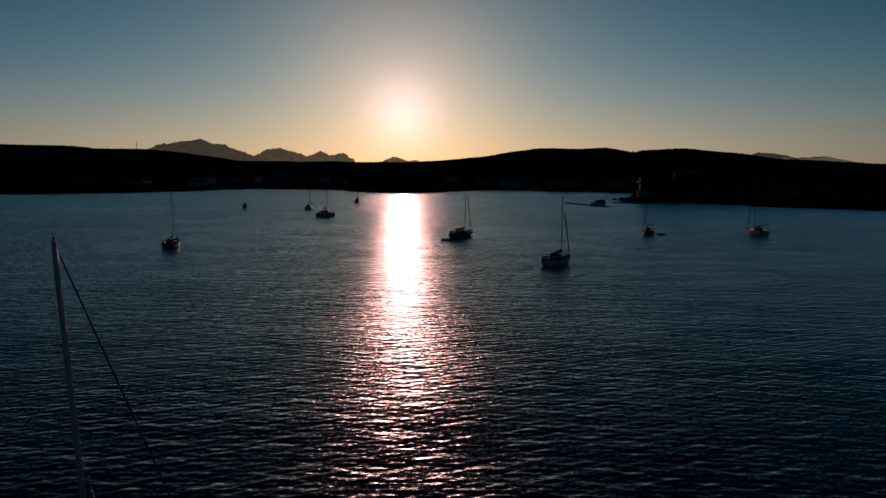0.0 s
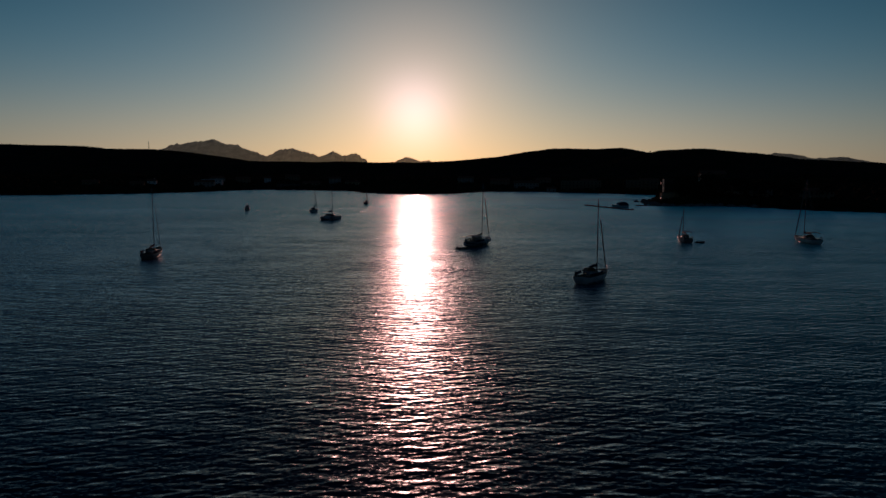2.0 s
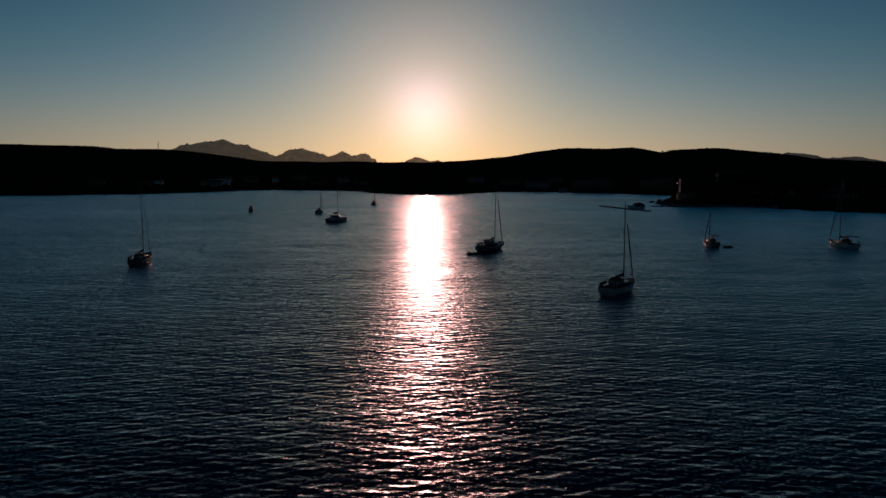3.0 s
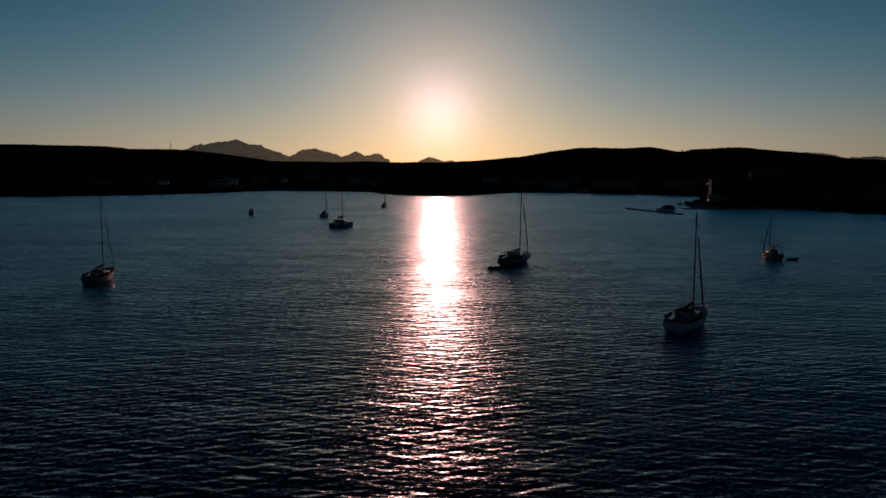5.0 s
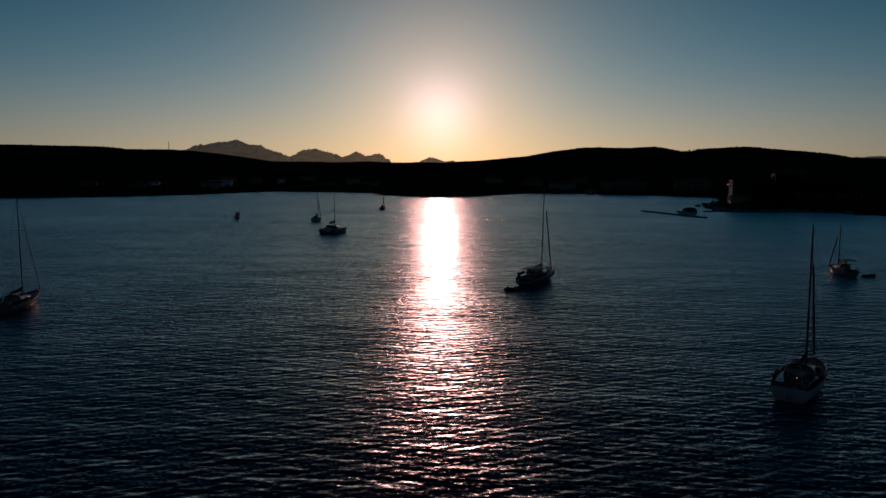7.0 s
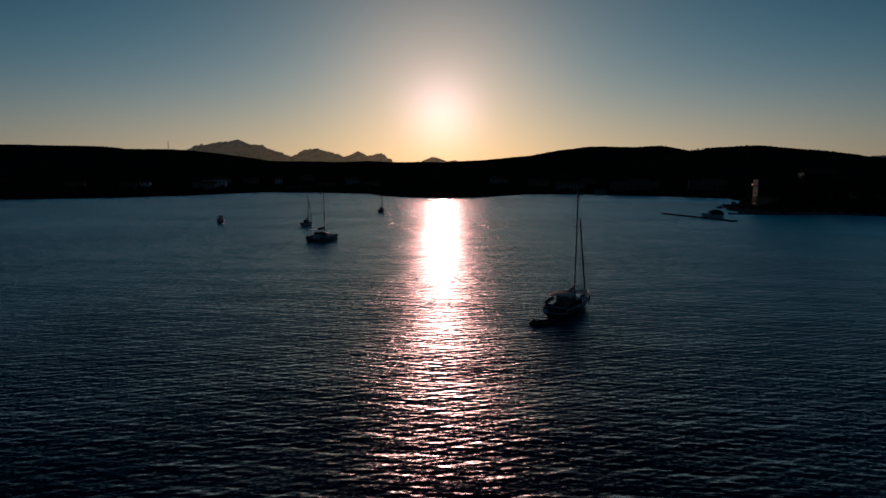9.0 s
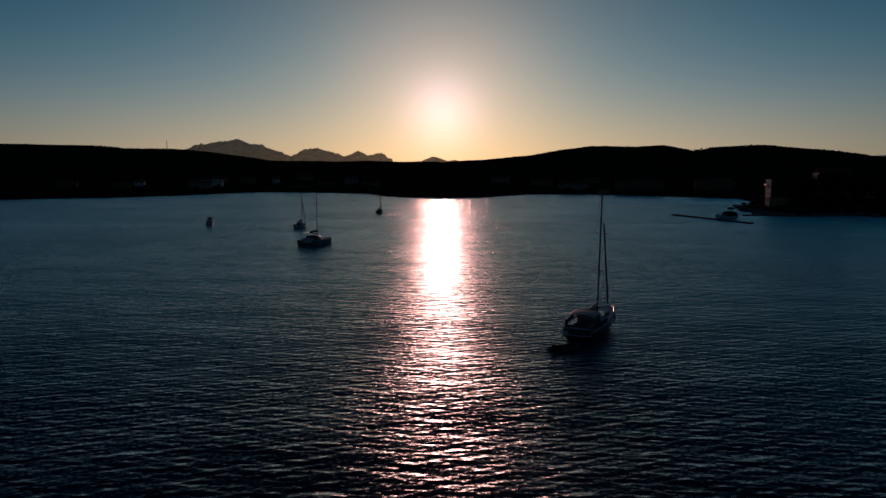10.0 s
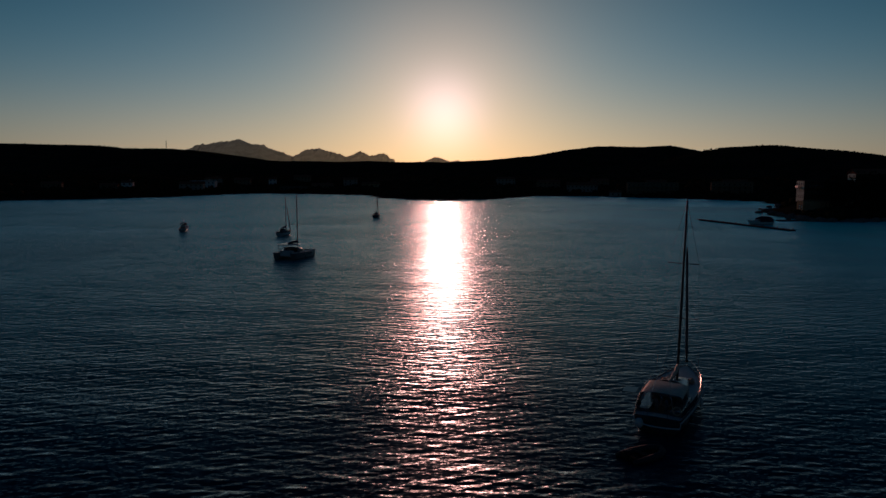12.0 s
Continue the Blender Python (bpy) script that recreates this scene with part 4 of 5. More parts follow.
def motor_boat(x, y, turn, length, beam, board, label, canopy_mat=CANVAS, flybridge=False, hull_mat=GEL, group="motor boats"):
    boat = thing("motor_boat", x, y, 0, turn, label, "motorboat", group)
    rows, hull = hull_parts(boat, length, beam, board, 0.4, hull_mat, GELDARK, DECKGREY, 0.92, 0.45, 0.12, "flared hull")
    z = board
    house = cabin(boat, -length * 0.15, length * 0.24, beam * 0.36, beam * 0.22, z, 1.0, GEL, 3, "wheelhouse")
    part("windscreen", Shape().add([(length * 0.06, -beam * 0.3, z + 0.75), (length * 0.06, beam * 0.3, z + 0.75), (-length * 0.02, beam * 0.26, z + 1.35), (-length * 0.02, -beam * 0.26, z + 1.35),
                                    (length * 0.06 - 0.03, -beam * 0.3, z + 0.75), (length * 0.06 - 0.03, beam * 0.3, z + 0.75), (-length * 0.02 - 0.03, beam * 0.26, z + 1.35), (-length * 0.02 - 0.03, -beam * 0.26, z + 1.35)],
                                   [(0, 1, 2, 3), (7, 6, 5, 4), (0, 4, 5, 1), (1, 5, 6, 2), (2, 6, 7, 3), (3, 7, 4, 0)]), GLASS, boat, "raked tinted windscreen")
    canopy(boat, "awning", -length * 0.42, length * 0.0, beam * 0.38, z + 1.3, z + 1.85, canopy_mat, "canvas awning over the cockpit", True)
    for sx in (-0.40, -0.04):
        for side in (1, -1):
            part("awning_pole", Shape().tube([(length * sx, side * beam * 0.38, z - 0.05), (length * sx, side * beam * 0.37, z + 1.35)], 0.016, 5), STEEL, boat)
    part("seat", Shape().slab(-length * 0.42, -length * 0.34, -beam * 0.34, beam * 0.34, z, z + 0.45, 0.06), TAN, boat, "tan upholstered stern bench")
    part("swim_platform", Shape().slab(-length * 0.58, -length * 0.49, -beam * 0.38, beam * 0.38, 0.25, 0.33, 0.03), TEAK, boat)
    bow = rail_points(rows, 1, 0.08, 0.5, 9)[:-1] + rail_points(rows, -1, 0.08, 0.5, 9)[::-1][1:]
    part("bow_rail", Shape().tube(bow, 0.016, 5), STEEL, boat)
    for p in bow[::3]:
        part("rail_post", Shape().tube([(p[0], p[1], p[2] - 0.52), p], 0.014, 5), STEEL, boat)
    part("radar_mast", Shape().tube([(-length * 0.08, 0, z + 1.05), (-length * 0.1, 0, z + 2.5)], 0.03, 6).ball((-length * 0.1, 0, z + 2.5), 0.22, 0.22, 0.09), GEL, boat)
    part("aerial", Shape().tube([(-length * 0.05, beam * 0.25, z + 1.1), (-length * 0.1, beam * 0.27, z + 3.6)], 0.012, 4), FENDER, boat)
    if flybridge:
        part("flybridge", Shape().slab(-length * 0.2, length * 0.06, -beam * 0.33, beam * 0.33, z + 1.8, z + 2.3, 0.15), GEL, boat)
    return boat


# the boat whose masthead passes close under the drone
sloop(-13.5, 32.0, 60, 11.5, 3.9, 1.2, 17.0, "sloop at anchor with a tall pale grey mast and furled headsail", hull_mat=GELGREY, spreads=(0.43,), mast_at=0.04, bimini=False, hood=None, mast_rake=0.066, thick=1.35, roll=0.42, arm=0.56, twin=False, reach=0.97)
# two larger sloops east of the sun's path
sloop(34.6, 156.8, 54, 11.4, 3.9, 1.3, 14.8, "white-hulled cruising sloop at anchor with tan sprayhood and cluttered deck", hull_mat=GEL, deck_mat=TEAK, hood=TAN, bimini=False, hood_up=1.1, mast_at=0.13, cloths=True, clutter=7)
moored = sloop(18.9, 223.2, 64, 14.4, 4.3, 1.4, 17.0, "slate-grey sloop at anchor with beige sprayhood, awning and fenders out", hull_mat=GELGREY, cover=OLIVE, top_cloth=OLIVE, awning_up=1.25, deck_mat=DECKGREY, hood=OLIVE, bimini=True, wheels=2, fender_side=-1, mast_at=0.12,
      gantry=False, heel=1.2, hood_up=1.25, cloths=True, clutter=14)
for sgn in (1, -1):
    # pale rubbing strake below the rail
    part("rubbing_strake", Shape().tube([(a, b + sgn * 0.03, c - 0.16) for a, b, c in rail_points(hull_rows(14.4, 4.3, 1.4, 0.55), sgn)[:-1]], 0.05, 6), FENDER, moored, "pale rubbing strake")
aft = hull_rows(14.4, 4.3, 1.4, 0.55)[0]
part("stern_strake", Shape().tube([(x - 0.05, y, z) for x, y, z in ((aft[0][0], aft[0][1], aft[0][2] - 0.16), (aft[2][0], aft[2][1], aft[2][2] - 0.1), *[(aft[9][0] - 0.22, q * 1.5, 0.62 + 0.12 * q * q) for q in (0.8, 0.4, 0.0, -0.4, -0.8)],
                                   (aft[-3][0], aft[-3][1], aft[-3][2] - 0.1), (aft[-1][0], aft[-1][1], aft[-1][2] - 0.16))], 0.06, 6), FENDER, moored, "pale strake sweeping round the stern")
fenders(moored, hull_rows(14.4, 4.3, 1.4, 0.55), (13, 15), -1)
panel = part("rail_panel", Shape().slab(-5.9, -4.4, 2.0, 3.0, 2.45, 2.49, 0.01), GLASS, moored, "dark glossy solar panel hung outside the rail")
for px_ in (-5.7, -4.6):
    part("bracket", Shape().tube([(px_, 1.85, 1.9), (px_, 2.5, 2.45)], 0.02, 5), STEEL, panel)
part("stern_fender", Shape().ball((-7.55, 1.3, 0.75), 0.34, 0.34, 0.4), FENDER, moored, "round white fender hanging at the stern", True)
dinghy(13.6, 212.4, 30, 3.4, "grey inflatable dinghy trailing astern of the sloop")
sloop(79.4, 232.6, 87, 9.0, 3.1, 1.15, 9.4, "small old grey sloop with a sunlit bow and tan awning", hull_mat=GELPALE, deck_mat=TEAK, hood=TAN, bimini=True, panes=2, mast_at=0.10, spreads=(0.5,), clutter=4)
dinghy(83.0, 229.0, 20, 2.7, "dark rubber dinghy floating on a line beside the small sloop", motor=False)
sloop(114.3, 230.0, 88, 12.6, 4.0, 1.3, 18.3, "white sloop at anchor under the eastern shore, bow sunlit", hood=TAN, deck_mat=TEAK, bimini=True, fender_side=1, mast_at=0.1, clutter=4)
sloop(-60.3, 196.0, 95, 11.4, 3.6, 1.12, 16.2, "weathered grey cutter with a bowsprit and cluttered deck", hull_mat=GELPALE, deck_mat=TEAK, bowsprit=0.7, hood=TAN, bimini=False, lift=0.6, rake=0.13, mast_at=0.10, gantry=True, thick=0.75, roll=0.4,
      cloths=True, clutter=12)
catamaran(-33.8, 328.5, 72, 10.0, 5.8, 1.5, 14.2, "cruising catamaran at anchor with a dark stowed mainsail")
sloop(-48.9, 386.0, 78, 7.8, 2.8, 1.15, 11.6, "small white sloop at anchor beyond the catamaran", hull_mat=GEL, deck_mat=TEAK, hood=CANVAS, bimini=False, panes=2, spreads=(0.5,))
sloop(-29.5, 477.0, 84, 8.0, 2.7, 1.05, 9.6, "small dark sloop at anchor near the head of the bay", hull_mat=GELDARK, deck_mat=TEAK, hood=CANVAS, bimini=False, panes=2, spreads=(0.5,))
motor_boat(-85.5, 402.5, 100, 6.8, 2.5, 1.0, "small white motor boat at anchor with a canvas awning")


# ---- the shore ----
def box_wall(shape, w, h, thick, holes, m):
    """A wall along x from 0 to w, outer face at y = 0, with openings (x0, x1, z0, z1) right through it."""
    cx = sorted({0, w, *[v for q in holes for v in q[:2]]})
    cz = sorted({0, h, *[v for q in holes for v in q[2:]]})
    for x0, x1 in zip(cx, cx[1:]):
        z_from = None
        for z0, z1 in zip(cz, cz[1:]):
            xm, zm = (x0 + x1) / 2, (z0 + z1) / 2
            if not any(q[0] < xm < q[1] and q[2] < zm < q[3] for q in holes):
                shape.box(x0, x1, 0, thick, z0, z1, m)
    return shape


def house(x, y, turn, wide, deep, storeys, label, wall_mat=WHITEWASH, roof="gable", sink=0.6, balcony=False, bays=None, name="house", up=None, west_mat=None):
    """A house on the slope; its front (with door) faces its own -y."""
    ground_z = (height_at(x, y) if up is None else up) - sink
    h = thing(name, x, y, ground_z, turn, label, "house", "houses round the bay")
    high = 2.9 * storeys + sink
    bays = bays or max(2, int(wide / 3.6))
    sides = [(wide, pose(-wide / 2, -deep / 2, 0)), (deep, pose(wide / 2, -deep / 2, 0, 0, 0, 90)), (wide, pose(wide / 2, deep / 2, 0, 0, 0, 180)), (deep, pose(-wide / 2, deep / 2, 0, 0, 0, 270))]
    first = None
    for k, (w, m) in enumerate(sides):
        n = bays if k in (0, 2) else max(1, int(w / 4.5))
        holes, doors = [], []
        for st in range(storeys):
            for i in range(n):
                c = w * (i + 0.5) / n
                z0 = sink + 2.9 * st + 0.95
                if k == 0 and st == 0 and i == n // 2:
                    doors.append((c - 0.5, c + 0.5, sink, sink + 2.1))
                else:
                    holes.append((c - 0.55, c + 0.55, z0, z0 + 1.25))
        # the end walls stand between the long ones
        s = Shape()
        inset = 0.0 if k in (0, 2) else 0.3
        mm = m
        box_wall(s, w, high, 0.3, holes + doors, mm) if not inset else box_wall(s, w - 0.6, high, 0.3, [(a - 0.3, b - 0.3, c, d) for a, b, c, d in holes], mm @ pose(0.3, 0, 0))
        # a west wall with its own material is coloured as if sunlit
        part("wall", s, west_mat if west_mat and k == 3 else wall_mat, h, "wall painted cream as if sunlit" if west_mat and k == 3 else "")
        for a, b, c, d in holes:
            win = part("window", Shape().box(a - 0.06, a + 0.06, 0.06, 0.14, c, d, m).box(b - 0.06, b + 0.06, 0.06, 0.14, c, d, m).box(a + 0.06, b - 0.06, 0.06, 0.14, c, c + 0.07, m)
                       .box(a + 0.06, b - 0.06, 0.06, 0.14, d - 0.07, d, m).box(a - 0.1, b + 0.1, -0.08, 0.05, c - 0.08, c, m), TIMBER, h)
            part("pane", Shape().box(a + 0.06, b - 0.06, 0.09, 0.11, c + 0.07, d - 0.07, m), GLASS, win)
        for a, b, c, d in doors:
            part("door", Shape().box(a, b, 0.08, 0.14, c, d, m).box(a + 0.12, b - 0.12, 0.06, 0.08, c + 0.2, c + 0.95, m).box(a + 0.12, b - 0.12, 0.06, 0.08, c + 1.1, d - 0.15, m), TIMBER, h, "panelled wooden door")
    if roof == "gable":
        o, rise = 0.45, deep * 0.2
        s = Shape()
        for sgn in (1, -1):
            n = 6
            rows = []
            for i in range(n + 1):
                q = i / n
                yy, zz = sgn * (deep / 2 + o) * (1 - q), high - o * 0.4 + (rise + o * 0.4) * q
                rows.append([(-wide / 2 - o, yy, zz), (wide / 2 + o, yy, zz), (wide / 2 + o, yy, zz + 0.16), (-wide / 2 - o, yy, zz + 0.16)])
            s.grid(rows, True)
            s.f.append(tuple(range(len(s.v) - 4 * (n + 1), len(s.v) - 4 * (n + 1) + 4)))
        s.add([(-wide / 2 + 0.02, -deep / 2, high), (-wide / 2 + 0.02, deep / 2, high), (-wide / 2 + 0.02, 0, high + rise), (wide / 2 - 0.02, -deep / 2, high), (wide / 2 - 0.02, deep / 2, high), (wide / 2 - 0.02, 0, high + rise)],
              [(0, 2, 1), (3, 4, 5)])
        r = part("roof", s, TILE, h, "low terracotta tiled roof")
        part("ridge_tile", Shape().tube([(-wide / 2 - o, 0, high + rise + 0.16), (wide / 2 + o, 0, high + rise + 0.16)], 0.12, 6), TILE, r)
    else:
        r = part("roof", Shape().slab(-wide / 2 - 0.15, wide / 2 + 0.15, -deep / 2 - 0.15, deep / 2 + 0.15, high, high + 0.25, 0.04), CONCRETE, h, "flat concrete roof")
        for a in (-1, 1):
            part("parapet", Shape().box(-wide / 2 - 0.15, wide / 2 + 0.15, a * deep / 2 - 0.15, a * deep / 2 + 0.15, high + 0.25, high + 0.7), wall_mat, r)
    part("chimney", Shape().box(-0.3, 0.3, -0.3, 0.3, 0, 1.5).slab(-0.38, 0.38, -0.38, 0.38, 1.5, 1.62, 0.03), wall_mat, r, at=(wide * 0.22, deep * 0.12, high + (deep * 0.12 if roof == "gable" else 0.2)))
    if balcony:
        for st in range(1, storeys):
            zz = sink + 2.9 * st
            b = part("balcony", Shape().slab(-wide * 0.46, wide * 0.46, -deep / 2 - 1.5, -deep / 2 - 0.003, zz - 0.16, zz, 0.03), CONCRETE, h)
            rail = Shape().tube([(-wide * 0.45, -deep / 2 - 1.44, zz + 0.95), (wide * 0.45, -deep / 2 - 1.44, zz + 0.95)], 0.03, 5)
            for i in range(int(wide / 1.2)):
                q = -wide * 0.45 + wide * 0.9 * i / max(1, int(wide / 1.2) - 1)
                rail.tube([(q, -deep / 2 - 1.44, zz - 0.02), (q, -deep / 2 - 1.44, zz + 0.95)], 0.02, 4)
            part("railing", rail, STEEL, b)
    return h


# the house on the rocky point, west wall painted as sunlit, others as shaded, and its terrace
house(177.0, 508.5, -15, 20, 18, 3, "tall house, its sunlit west wall painted cream and shaded walls painted dark brown", WALL_SHADED, "flat", sink=1.2, balcony=True, bays=5, name="villa", up=6.9, west_mat=WALL_SUNLIT)
villa = [o for o in bpy.data.objects if o.name == "villa"][0]
side = part("balcony", Shape().slab(-11.6, -10.003, -3.0, 3.2, 6.6, 6.8, 0.03), CONCRETE, villa, "small balcony on the sunlit west wall")
part("parapet", Shape().slab(-11.6, -11.45, -3.0, 3.2, 6.804, 7.7, 0.03), FENDER, side, "white balcony parapet")
terrace = thing("terrace", 171.5, 501.0, 1.6, -10, "ochre plastered retaining terrace below the house on the point", "terrace")
part("retaining_wall", Shape().slab(-9.0, 13.0, -7.5, 2.0, 0, 5.0, 0.1), OCHRE, terrace)
for k in range(4):
    part("buttress", Shape().slab(-8.2 + k * 6.0, -7.4 + k * 6.0, -8.0, -7.498, 0, 4.2, 0.08), OCHRE, terrace)
for q in (-5.6, -2.2):
    niche = part("window", Shape().box(-9.06, -8.98, q - 0.75, q - 0.6, 1.3, 3.5).box(-9.06, -8.98, q + 0.6, q + 0.75, 1.3, 3.5).box(-9.06, -8.98, q - 0.6, q + 0.6, 3.35, 3.5), TIMBER, terrace, "dark framed opening in the terrace wall")
    part("pane", Shape().box(-9.03, -8.99, q - 0.6, q + 0.6, 1.3, 3.35), GLASS, niche)
part("parapet", Shape().slab(-9.1, 13.1, -7.6, -7.2, 5.004, 5.8, 0.05), PLASTER, terrace)
# sunlit and shaded walls painted the same way on this house
house(201.0, 513.0, -10, 16, 11, 2, "house higher on the point, sunlit west wall painted pale and shaded walls dark", WALL_SHADED, "gable", sink=1.0, balcony=True, up=13.2, west_mat=WALL_SUNLIT)
house(226.0, 505.0, 4, 22, 10, 2, "long white holiday house among the trees", WHITEWASH, "gable", sink=1.0, balcony=True)
house(250.0, 470.0, 12, 18, 9, 2, "cream holiday house above the eastern shore", PLASTER, "gable", sink=1.0)
house(233.0, 560.0, -6, 24, 10, 2, "long low terraced house behind the point", PLASTER, "gable", sink=1.0)
# hotel blocks along the head of the bay
house(168.0, 762.0, -12, 40, 12, 3, "long three-storey hotel with rows of balconies", PLASTER, "flat", sink=1.0, balcony=True, bays=11, name="hotel")
house(118.0, 800.0, -8, 26, 10, 2, "low white terraced houses behind the beach", WHITEWASH, "gable", sink=1.0, bays=8)
house(222.0, 735.0, -16, 30, 11, 3, "cream apartment block with balconies near the shore", PLASTER, "flat", sink=1.0, balcony=True, bays=8)
house(137.0, 757.0, -6, 9, 6, 1, "small white boathouse at the water's edge", WHITEWASH, "gable", sink=0.6)
house(95.0, 845.0, 6, 20, 9, 2, "cream house half hidden by scrub", PLASTER, "gable", sink=1.0)
# western shore
for hx, hy_, turn, w, d, st, mat, rf in ((-268, 782, 14, 9, 8, 2, LIME, "gable"), (-282, 779, 10, 14, 7, 1, PLASTER, "gable"), (-222, 806, 8, 20, 9, 2, WHITEWASH, "gable"),
                                         (-226, 850, 4, 22, 9, 2, LIME, "flat"), (-204, 902, 10, 16, 9, 2, PLASTER, "gable"), (-236, 910, -6, 15, 9, 2, WHITEWASH, "gable"), (-184, 945, 12, 8, 8, 2, LIME, "gable"),
                                         (-160, 985, 8, 18, 9, 2, PLASTER, "gable"), (-120, 880, -4, 20, 9, 1, PLASTER, "gable"), (-96, 905, 6, 14, 9, 2, WHITEWASH, "gable"), (-72, 870, -8, 16, 8, 1, OCHRE, "gable"),
                                         (-320, 760, 16, 15, 9, 1, PLASTER, "gable"), (-140, 840, 0, 24, 8, 1, CONCRETE, "flat"), (60, 900, 5, 18, 9, 2, WHITEWASH, "gable"), (150, 880, -5, 17, 9, 2, PLASTER, "gable"),
                                         (195, 845, -9, 18, 9, 2, WHITEWASH, "gable"), (250, 800, -14, 20, 9, 2, PLASTER, "gable"), (270, 640, -12, 18, 9, 2, WHITEWASH, "gable")):
    colour = {WHITEWASH: "weathered pale", LIME: "bright white", PLASTER: "tan stone", OCHRE: "ochre", CONCRETE: "grey concrete"}[mat]
    house(hx, hy_, turn, w, d, st, f"{'two-storey' if st == 2 else 'single-storey'} {colour} house on the scrubby slope by the bay", mat, rf, sink=1.0)

# floating jetty with a moored cabin boat on its far side
jetty = thing("jetty", 110.0, 436.5, 0, 102.5, "long low floating jetty with timber decking", "jetty")
JL = 58.0
for k in range(14):
    part("float", Shape().slab(-JL / 2 + k * 4.0 + 0.1, -JL / 2 + k * 4.0 + 3.9, -1.0, 1.0, -0.35, 0.36, 0.08), CONCRETE, jetty, "concrete pontoon float" if k == 0 else "")
plank = part("plank", Shape().slab(-0.44, 0.44, -1.15, 1.15, 0.364, 0.43, 0.015), TIMBER, jetty, at=(-JL / 2 + 0.5, 0, 0))
for k in range(1, 58):
    again(plank, (-JL / 2 + 0.5 + k, 0.02 * math.sin(k * 1.7), 0))
for k in range(7):
    part("pile", Shape().tube([(-JL / 2 + 2 + k * 8, -1.3, -3.0), (-JL / 2 + 2 + k * 8, -1.3, 0.7)], 0.16, 8), TIMBER, jetty, smooth=True)
for k in range(7):
    part("bollard", Shape().tube([(-JL / 2 + 4 + k * 8, 0.9, 0.43), (-JL / 2 + 4 + k * 8, 0.9, 0.7), (-JL / 2 + 4 + k * 8, 0.9, 0.76)], 0.1, 7, [0.09, 0.07, 0.13]), BLACK, jetty)
cruiser = motor_boat(117.6, 438.0, 192, 9.6, 3.5, 1.3, "white-bowed cabin cruiser under a dark canvas cover near the jetty", flybridge=False, hull_mat=GEL)
canopy(cruiser, "storage_cover", -4.7, 0.9, 1.8, 1.1, 3.3, CANVAS, "tall dark canvas cover stretched over the cockpit", True)
quay = thing("quay", 150.0, 462.0, -0.9, 8, "low dark stone quay along the rocky point", "quay")
part("quay_wall", Shape().slab(-16, 20, -1.6, 1.6, 0, 1.2, 0.08), ROCK, quay)
for k in range(9):
    part("slab", Shape().slab(-15.9 + k * 4.0, -12.0 + k * 4.0, -1.55, 1.55, 1.204, 1.34, 0.03), CONCRETE, quay)


def rock(x, y, z, size, seed, label="rough dark granite boulder on the waterline"):
    r = np.random.RandomState(seed)
    bm = bmesh.new()
    bmesh.ops.create_icosphere(bm, subdivisions=2, radius=1.0)
    for v in bm.verts:
        k = 1 + 0.28 * noise.noise(v.co * 1.3 + Vector((seed * 7.1, 0, 0))) + 0.16 * noise.noise(v.co * 3.1 + Vector((0, seed * 3.3, 0)))
        v.co = Vector((v.co.x * k * size * r.uniform(0.95, 1.05), v.co.y * k * size * 0.8, v.co.z * k * size * 0.55))
    me = bpy.data.meshes.new("rock")
    bm.to_mesh(me)
    bm.free()
    me.materials.append(ROCK)
    ob = new("rock", me)
    ob.matrix_basis = pose(x, y, z, 0, 0, r.uniform(0, 360))
    return tagged(ob, label, "rock", "rocks along the point")


rk = np.random.RandomState(9)
for k in range(44):
    # rough stones along the foot of the point
    w = 25 + 4.2 * k / 43
    i = int(w)
    a, b = COAST[i], COAST[i + 1]
    rock(a[0] + (b[0] - a[0]) * (w - i) + rk.normal(-2.0, 2.0), a[1] + (b[1] - a[1]) * (w - i) + rk.normal(-2.0, 1.5), rk.uniform(0.0, 0.6), rk.uniform(0.9, 2.4), 120 + k)
for k in range(46):
    w = 21 + 6.5 * k / 45
    i = int(w)
    a, b = COAST[i], COAST[i + 1]
    q = w - i
    s = rk.uniform(0.8, 2.6)
    rock(a[0] + (b[0] - a[0]) * q + rk.normal(-1.5, 2.5), a[1] + (b[1] - a[1]) * q + rk.normal(0, 2.0), rk.uniform(-0.1, 0.5), s, k)
for k, (rx, ry, s) in enumerate(((176, 546, 2.4), (171, 550, 2.0), (167, 553, 1.5), (163, 517, 3.0), (159, 520, 2.0), (178, 543, 1.6))):
    rock(rx, ry, 0.0, s, 60 + k, "low dark rock just above the sea")
reef = rock(-7.5, 613, -0.25, 7.5, 75, "flat pale reef rock barely above the sea")
reef.scale = (1.0, 0.7, 0.16)


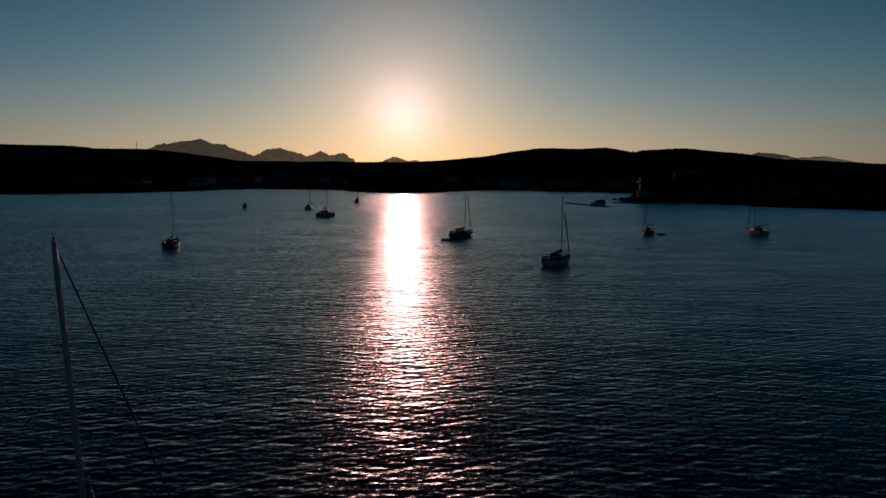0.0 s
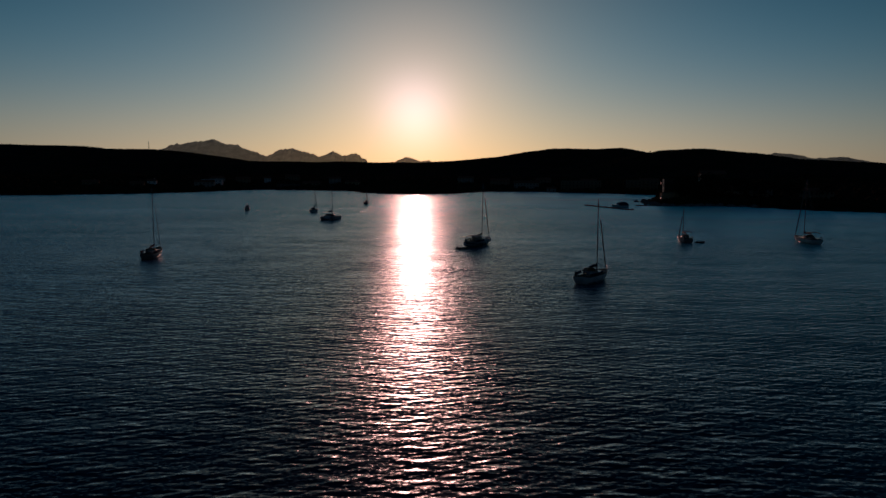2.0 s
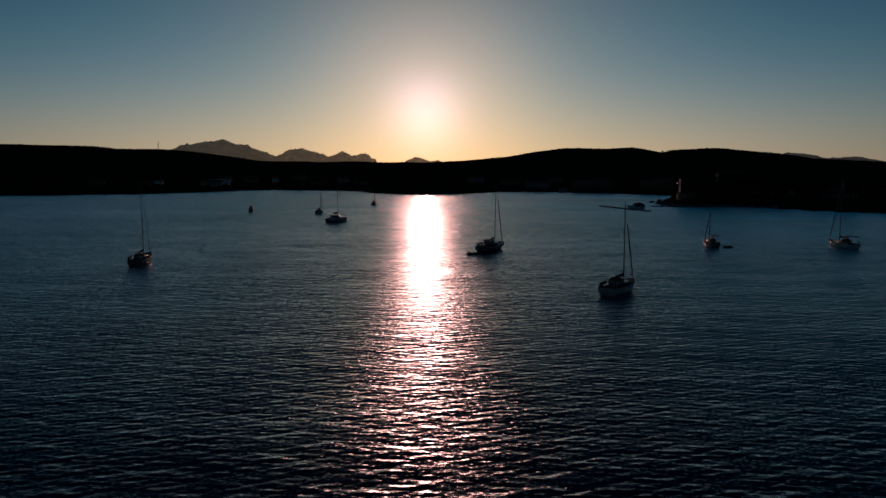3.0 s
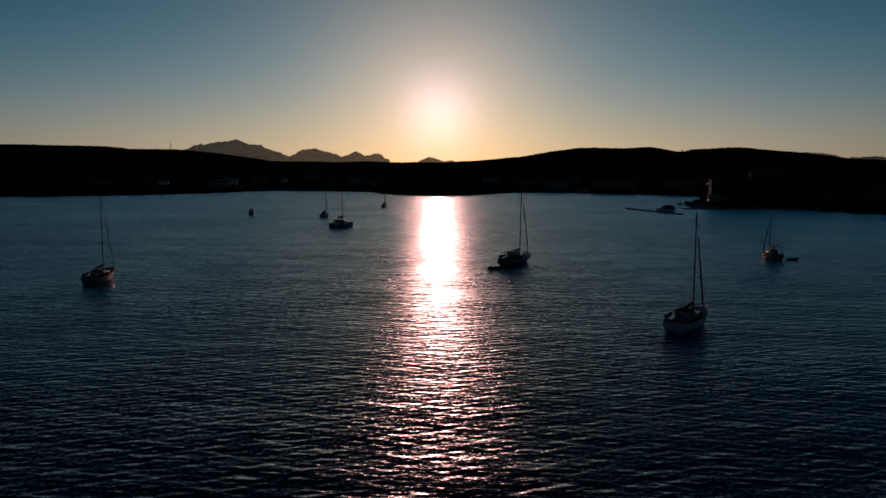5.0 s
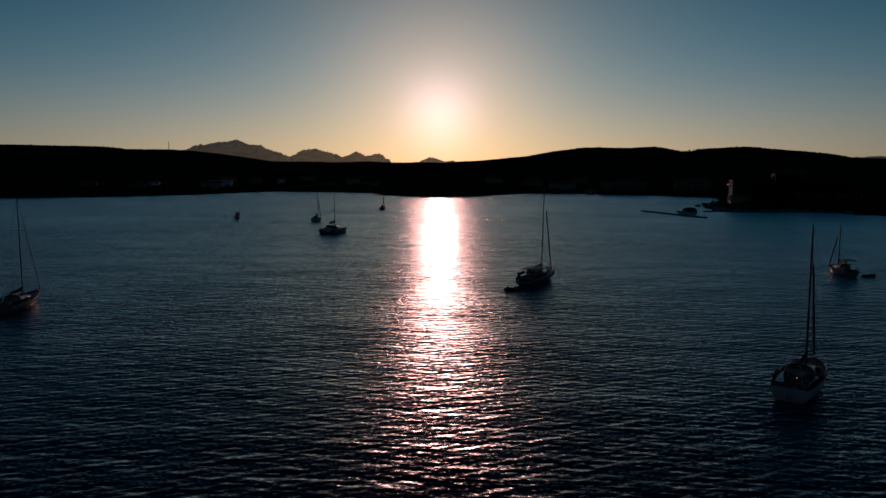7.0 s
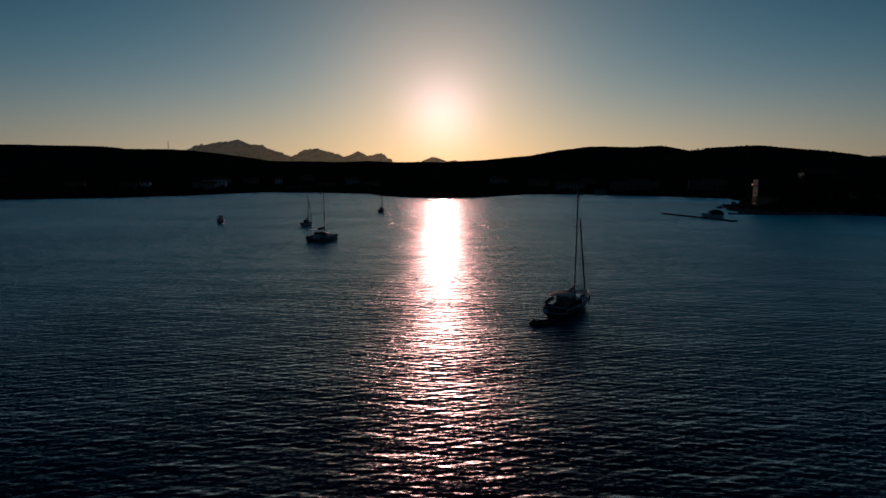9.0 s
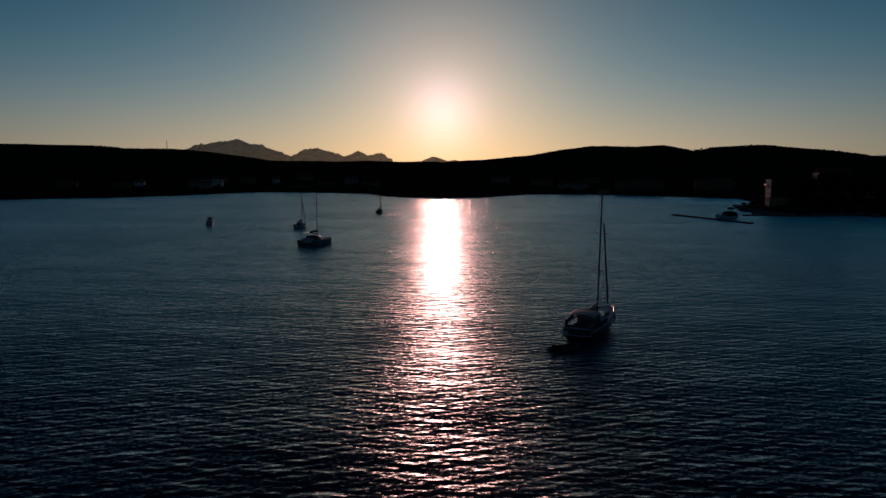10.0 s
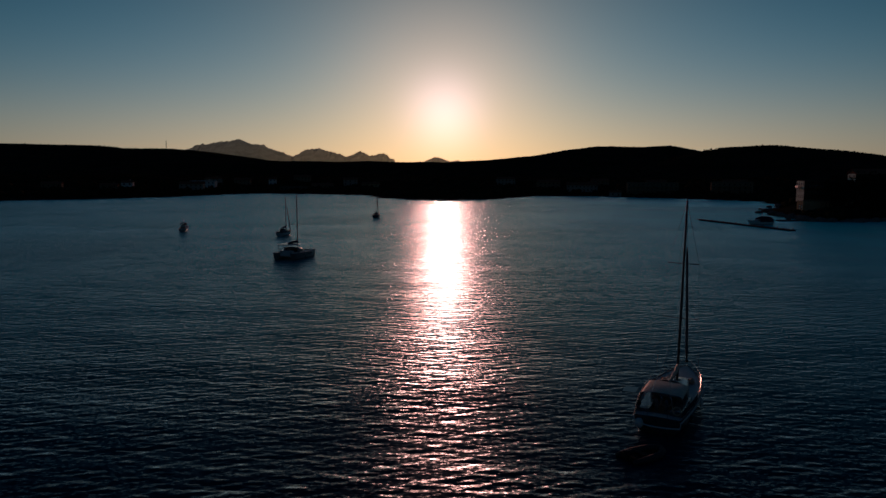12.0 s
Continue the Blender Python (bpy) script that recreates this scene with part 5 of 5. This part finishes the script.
def tree(x, y, high, wide, seed, label="dark umbrella-shaped pine beside the house"):
    """A pine: tapered trunk, limbs, and a crown of many small clumps with gaps."""
    r = np.random.RandomState(seed)
    z = height_at(x, y) - 0.3
    t = thing("tree", x, y, z, r.uniform(0, 360), label, "tree", "trees round the point")
    bend = r.uniform(-0.4, 0.4, 2)
    spine = [(bend[0] * q * q, bend[1] * q * q, high * 0.85 * q) for q in (0, 0.3, 0.6, 0.85, 1)]
    part("trunk", Shape().tube(spine, 0.2, 8, [0.034 * high * k for k in (1.0, 0.8, 0.65, 0.4, 0.15)]), BARK, t, smooth=True)
    crown = Shape()
    bm = bmesh.new()
    bmesh.ops.create_icosphere(bm, subdivisions=1, radius=1.0)
    vs, fs = [v.co.copy() for v in bm.verts], [tuple(v.index for v in f.verts) for f in bm.faces]
    bm.free()
    for k in range(7):
        a, e = 2 * math.pi * k / 7 + r.uniform(-0.3, 0.3), r.uniform(0.5, 0.95)
        q = r.uniform(0.45, 0.8)
        root = Vector((bend[0] * q * q, bend[1] * q * q, high * 0.85 * q))
        tip = Vector((math.cos(a) * wide * e, math.sin(a) * wide * e, high * r.uniform(0.62, 0.9)))
        part("limb", Shape().tube([root, root.lerp(tip, 0.5) + Vector((0, 0, -0.15)), tip], 0.06, 5, [0.014 * high, 0.009 * high, 0.004 * high]), BARK, t)
        for _ in range(26):
            c = tip + Vector((r.normal(0, wide * 0.26), r.normal(0, wide * 0.26), r.normal(0, high * 0.09)))
            size = wide * r.uniform(0.05, 0.14)
            crown.add([c + Vector((v.x, v.y, v.z * 0.7)) * size * r.uniform(0.7, 1.3) for v in vs], fs)
    part("crown", crown, PINE, t, "dark needled crown with gaps")
    return t


for k, (tx, ty, th, tw) in enumerate(((178, 488, 9, 4.2), (184, 486, 10, 4.6), (190, 489, 8, 3.8), (196, 494, 11, 5.0), (202, 496, 12, 5.2), (209, 497, 11, 5.0), (216, 494, 12, 5.5), (173, 487, 6, 3.0), (187, 480, 7, 3.4),
                                      (224, 490, 12, 5.5), (232, 486, 11, 5.0), (198, 484, 8, 4.0), (206, 478, 9, 4.2), (214, 470, 9, 4.4), (240, 478, 12, 5.4), (193, 528, 12, 5.0), (222, 520, 13, 5.6), (248, 455, 10, 4.8), (228, 455, 9, 4.5),
                                      (180, 480, 6, 3.2), (168, 488, 10, 2.8), (171, 490.5, 14, 3.4), (177, 491, 14, 4.0), (183, 492, 14, 4.2), (189, 492, 14, 4.4), (195, 497, 15, 4.6), (171, 487, 11, 3.2), (175, 490, 11, 3.4), (174, 480, 8, 3.0), (180, 491, 11, 3.8), (187, 492, 11, 4.0), (170, 482, 5, 2.6), (211, 486, 9, 4.4))):
    tree(tx, ty, th, tw, 300 + k)

# radio mast on the western hill
mx, my = -880.0, 2485.0
mz = height_at(mx, my) - 1.0
tower = thing("radio_mast", mx, my, mz, 0, "slender steel lattice radio mast on the hill crest", "radio mast")
legs = [(1.0, 0.0), (-0.5, 0.87), (-0.5, -0.87)]
for a, b in legs:
    part("leg", Shape().tube([(a * 1.6, b * 1.6, 0), (a * 0.6, b * 0.6, 27)], 0.28, 5), STEEL, tower)
br = Shape()
for k in range(9):
    z0, z1 = 3.0 * k, 3.0 * (k + 1)
    s0, s1 = 1.6 - z0 / 27, 1.6 - z1 / 27
    for i in range(3):
        (a, b), (c, d) = legs[i], legs[(i + 1) % 3]
        br.tube([(a * s0, b * s0, z0), (c * s1, d * s1, z1)], 0.12, 4)
part("bracing", br, STEEL, tower)
part("aerial", Shape().tube([(0, 0, 26), (0, 0, 32)], 0.18, 5), FENDER, tower)
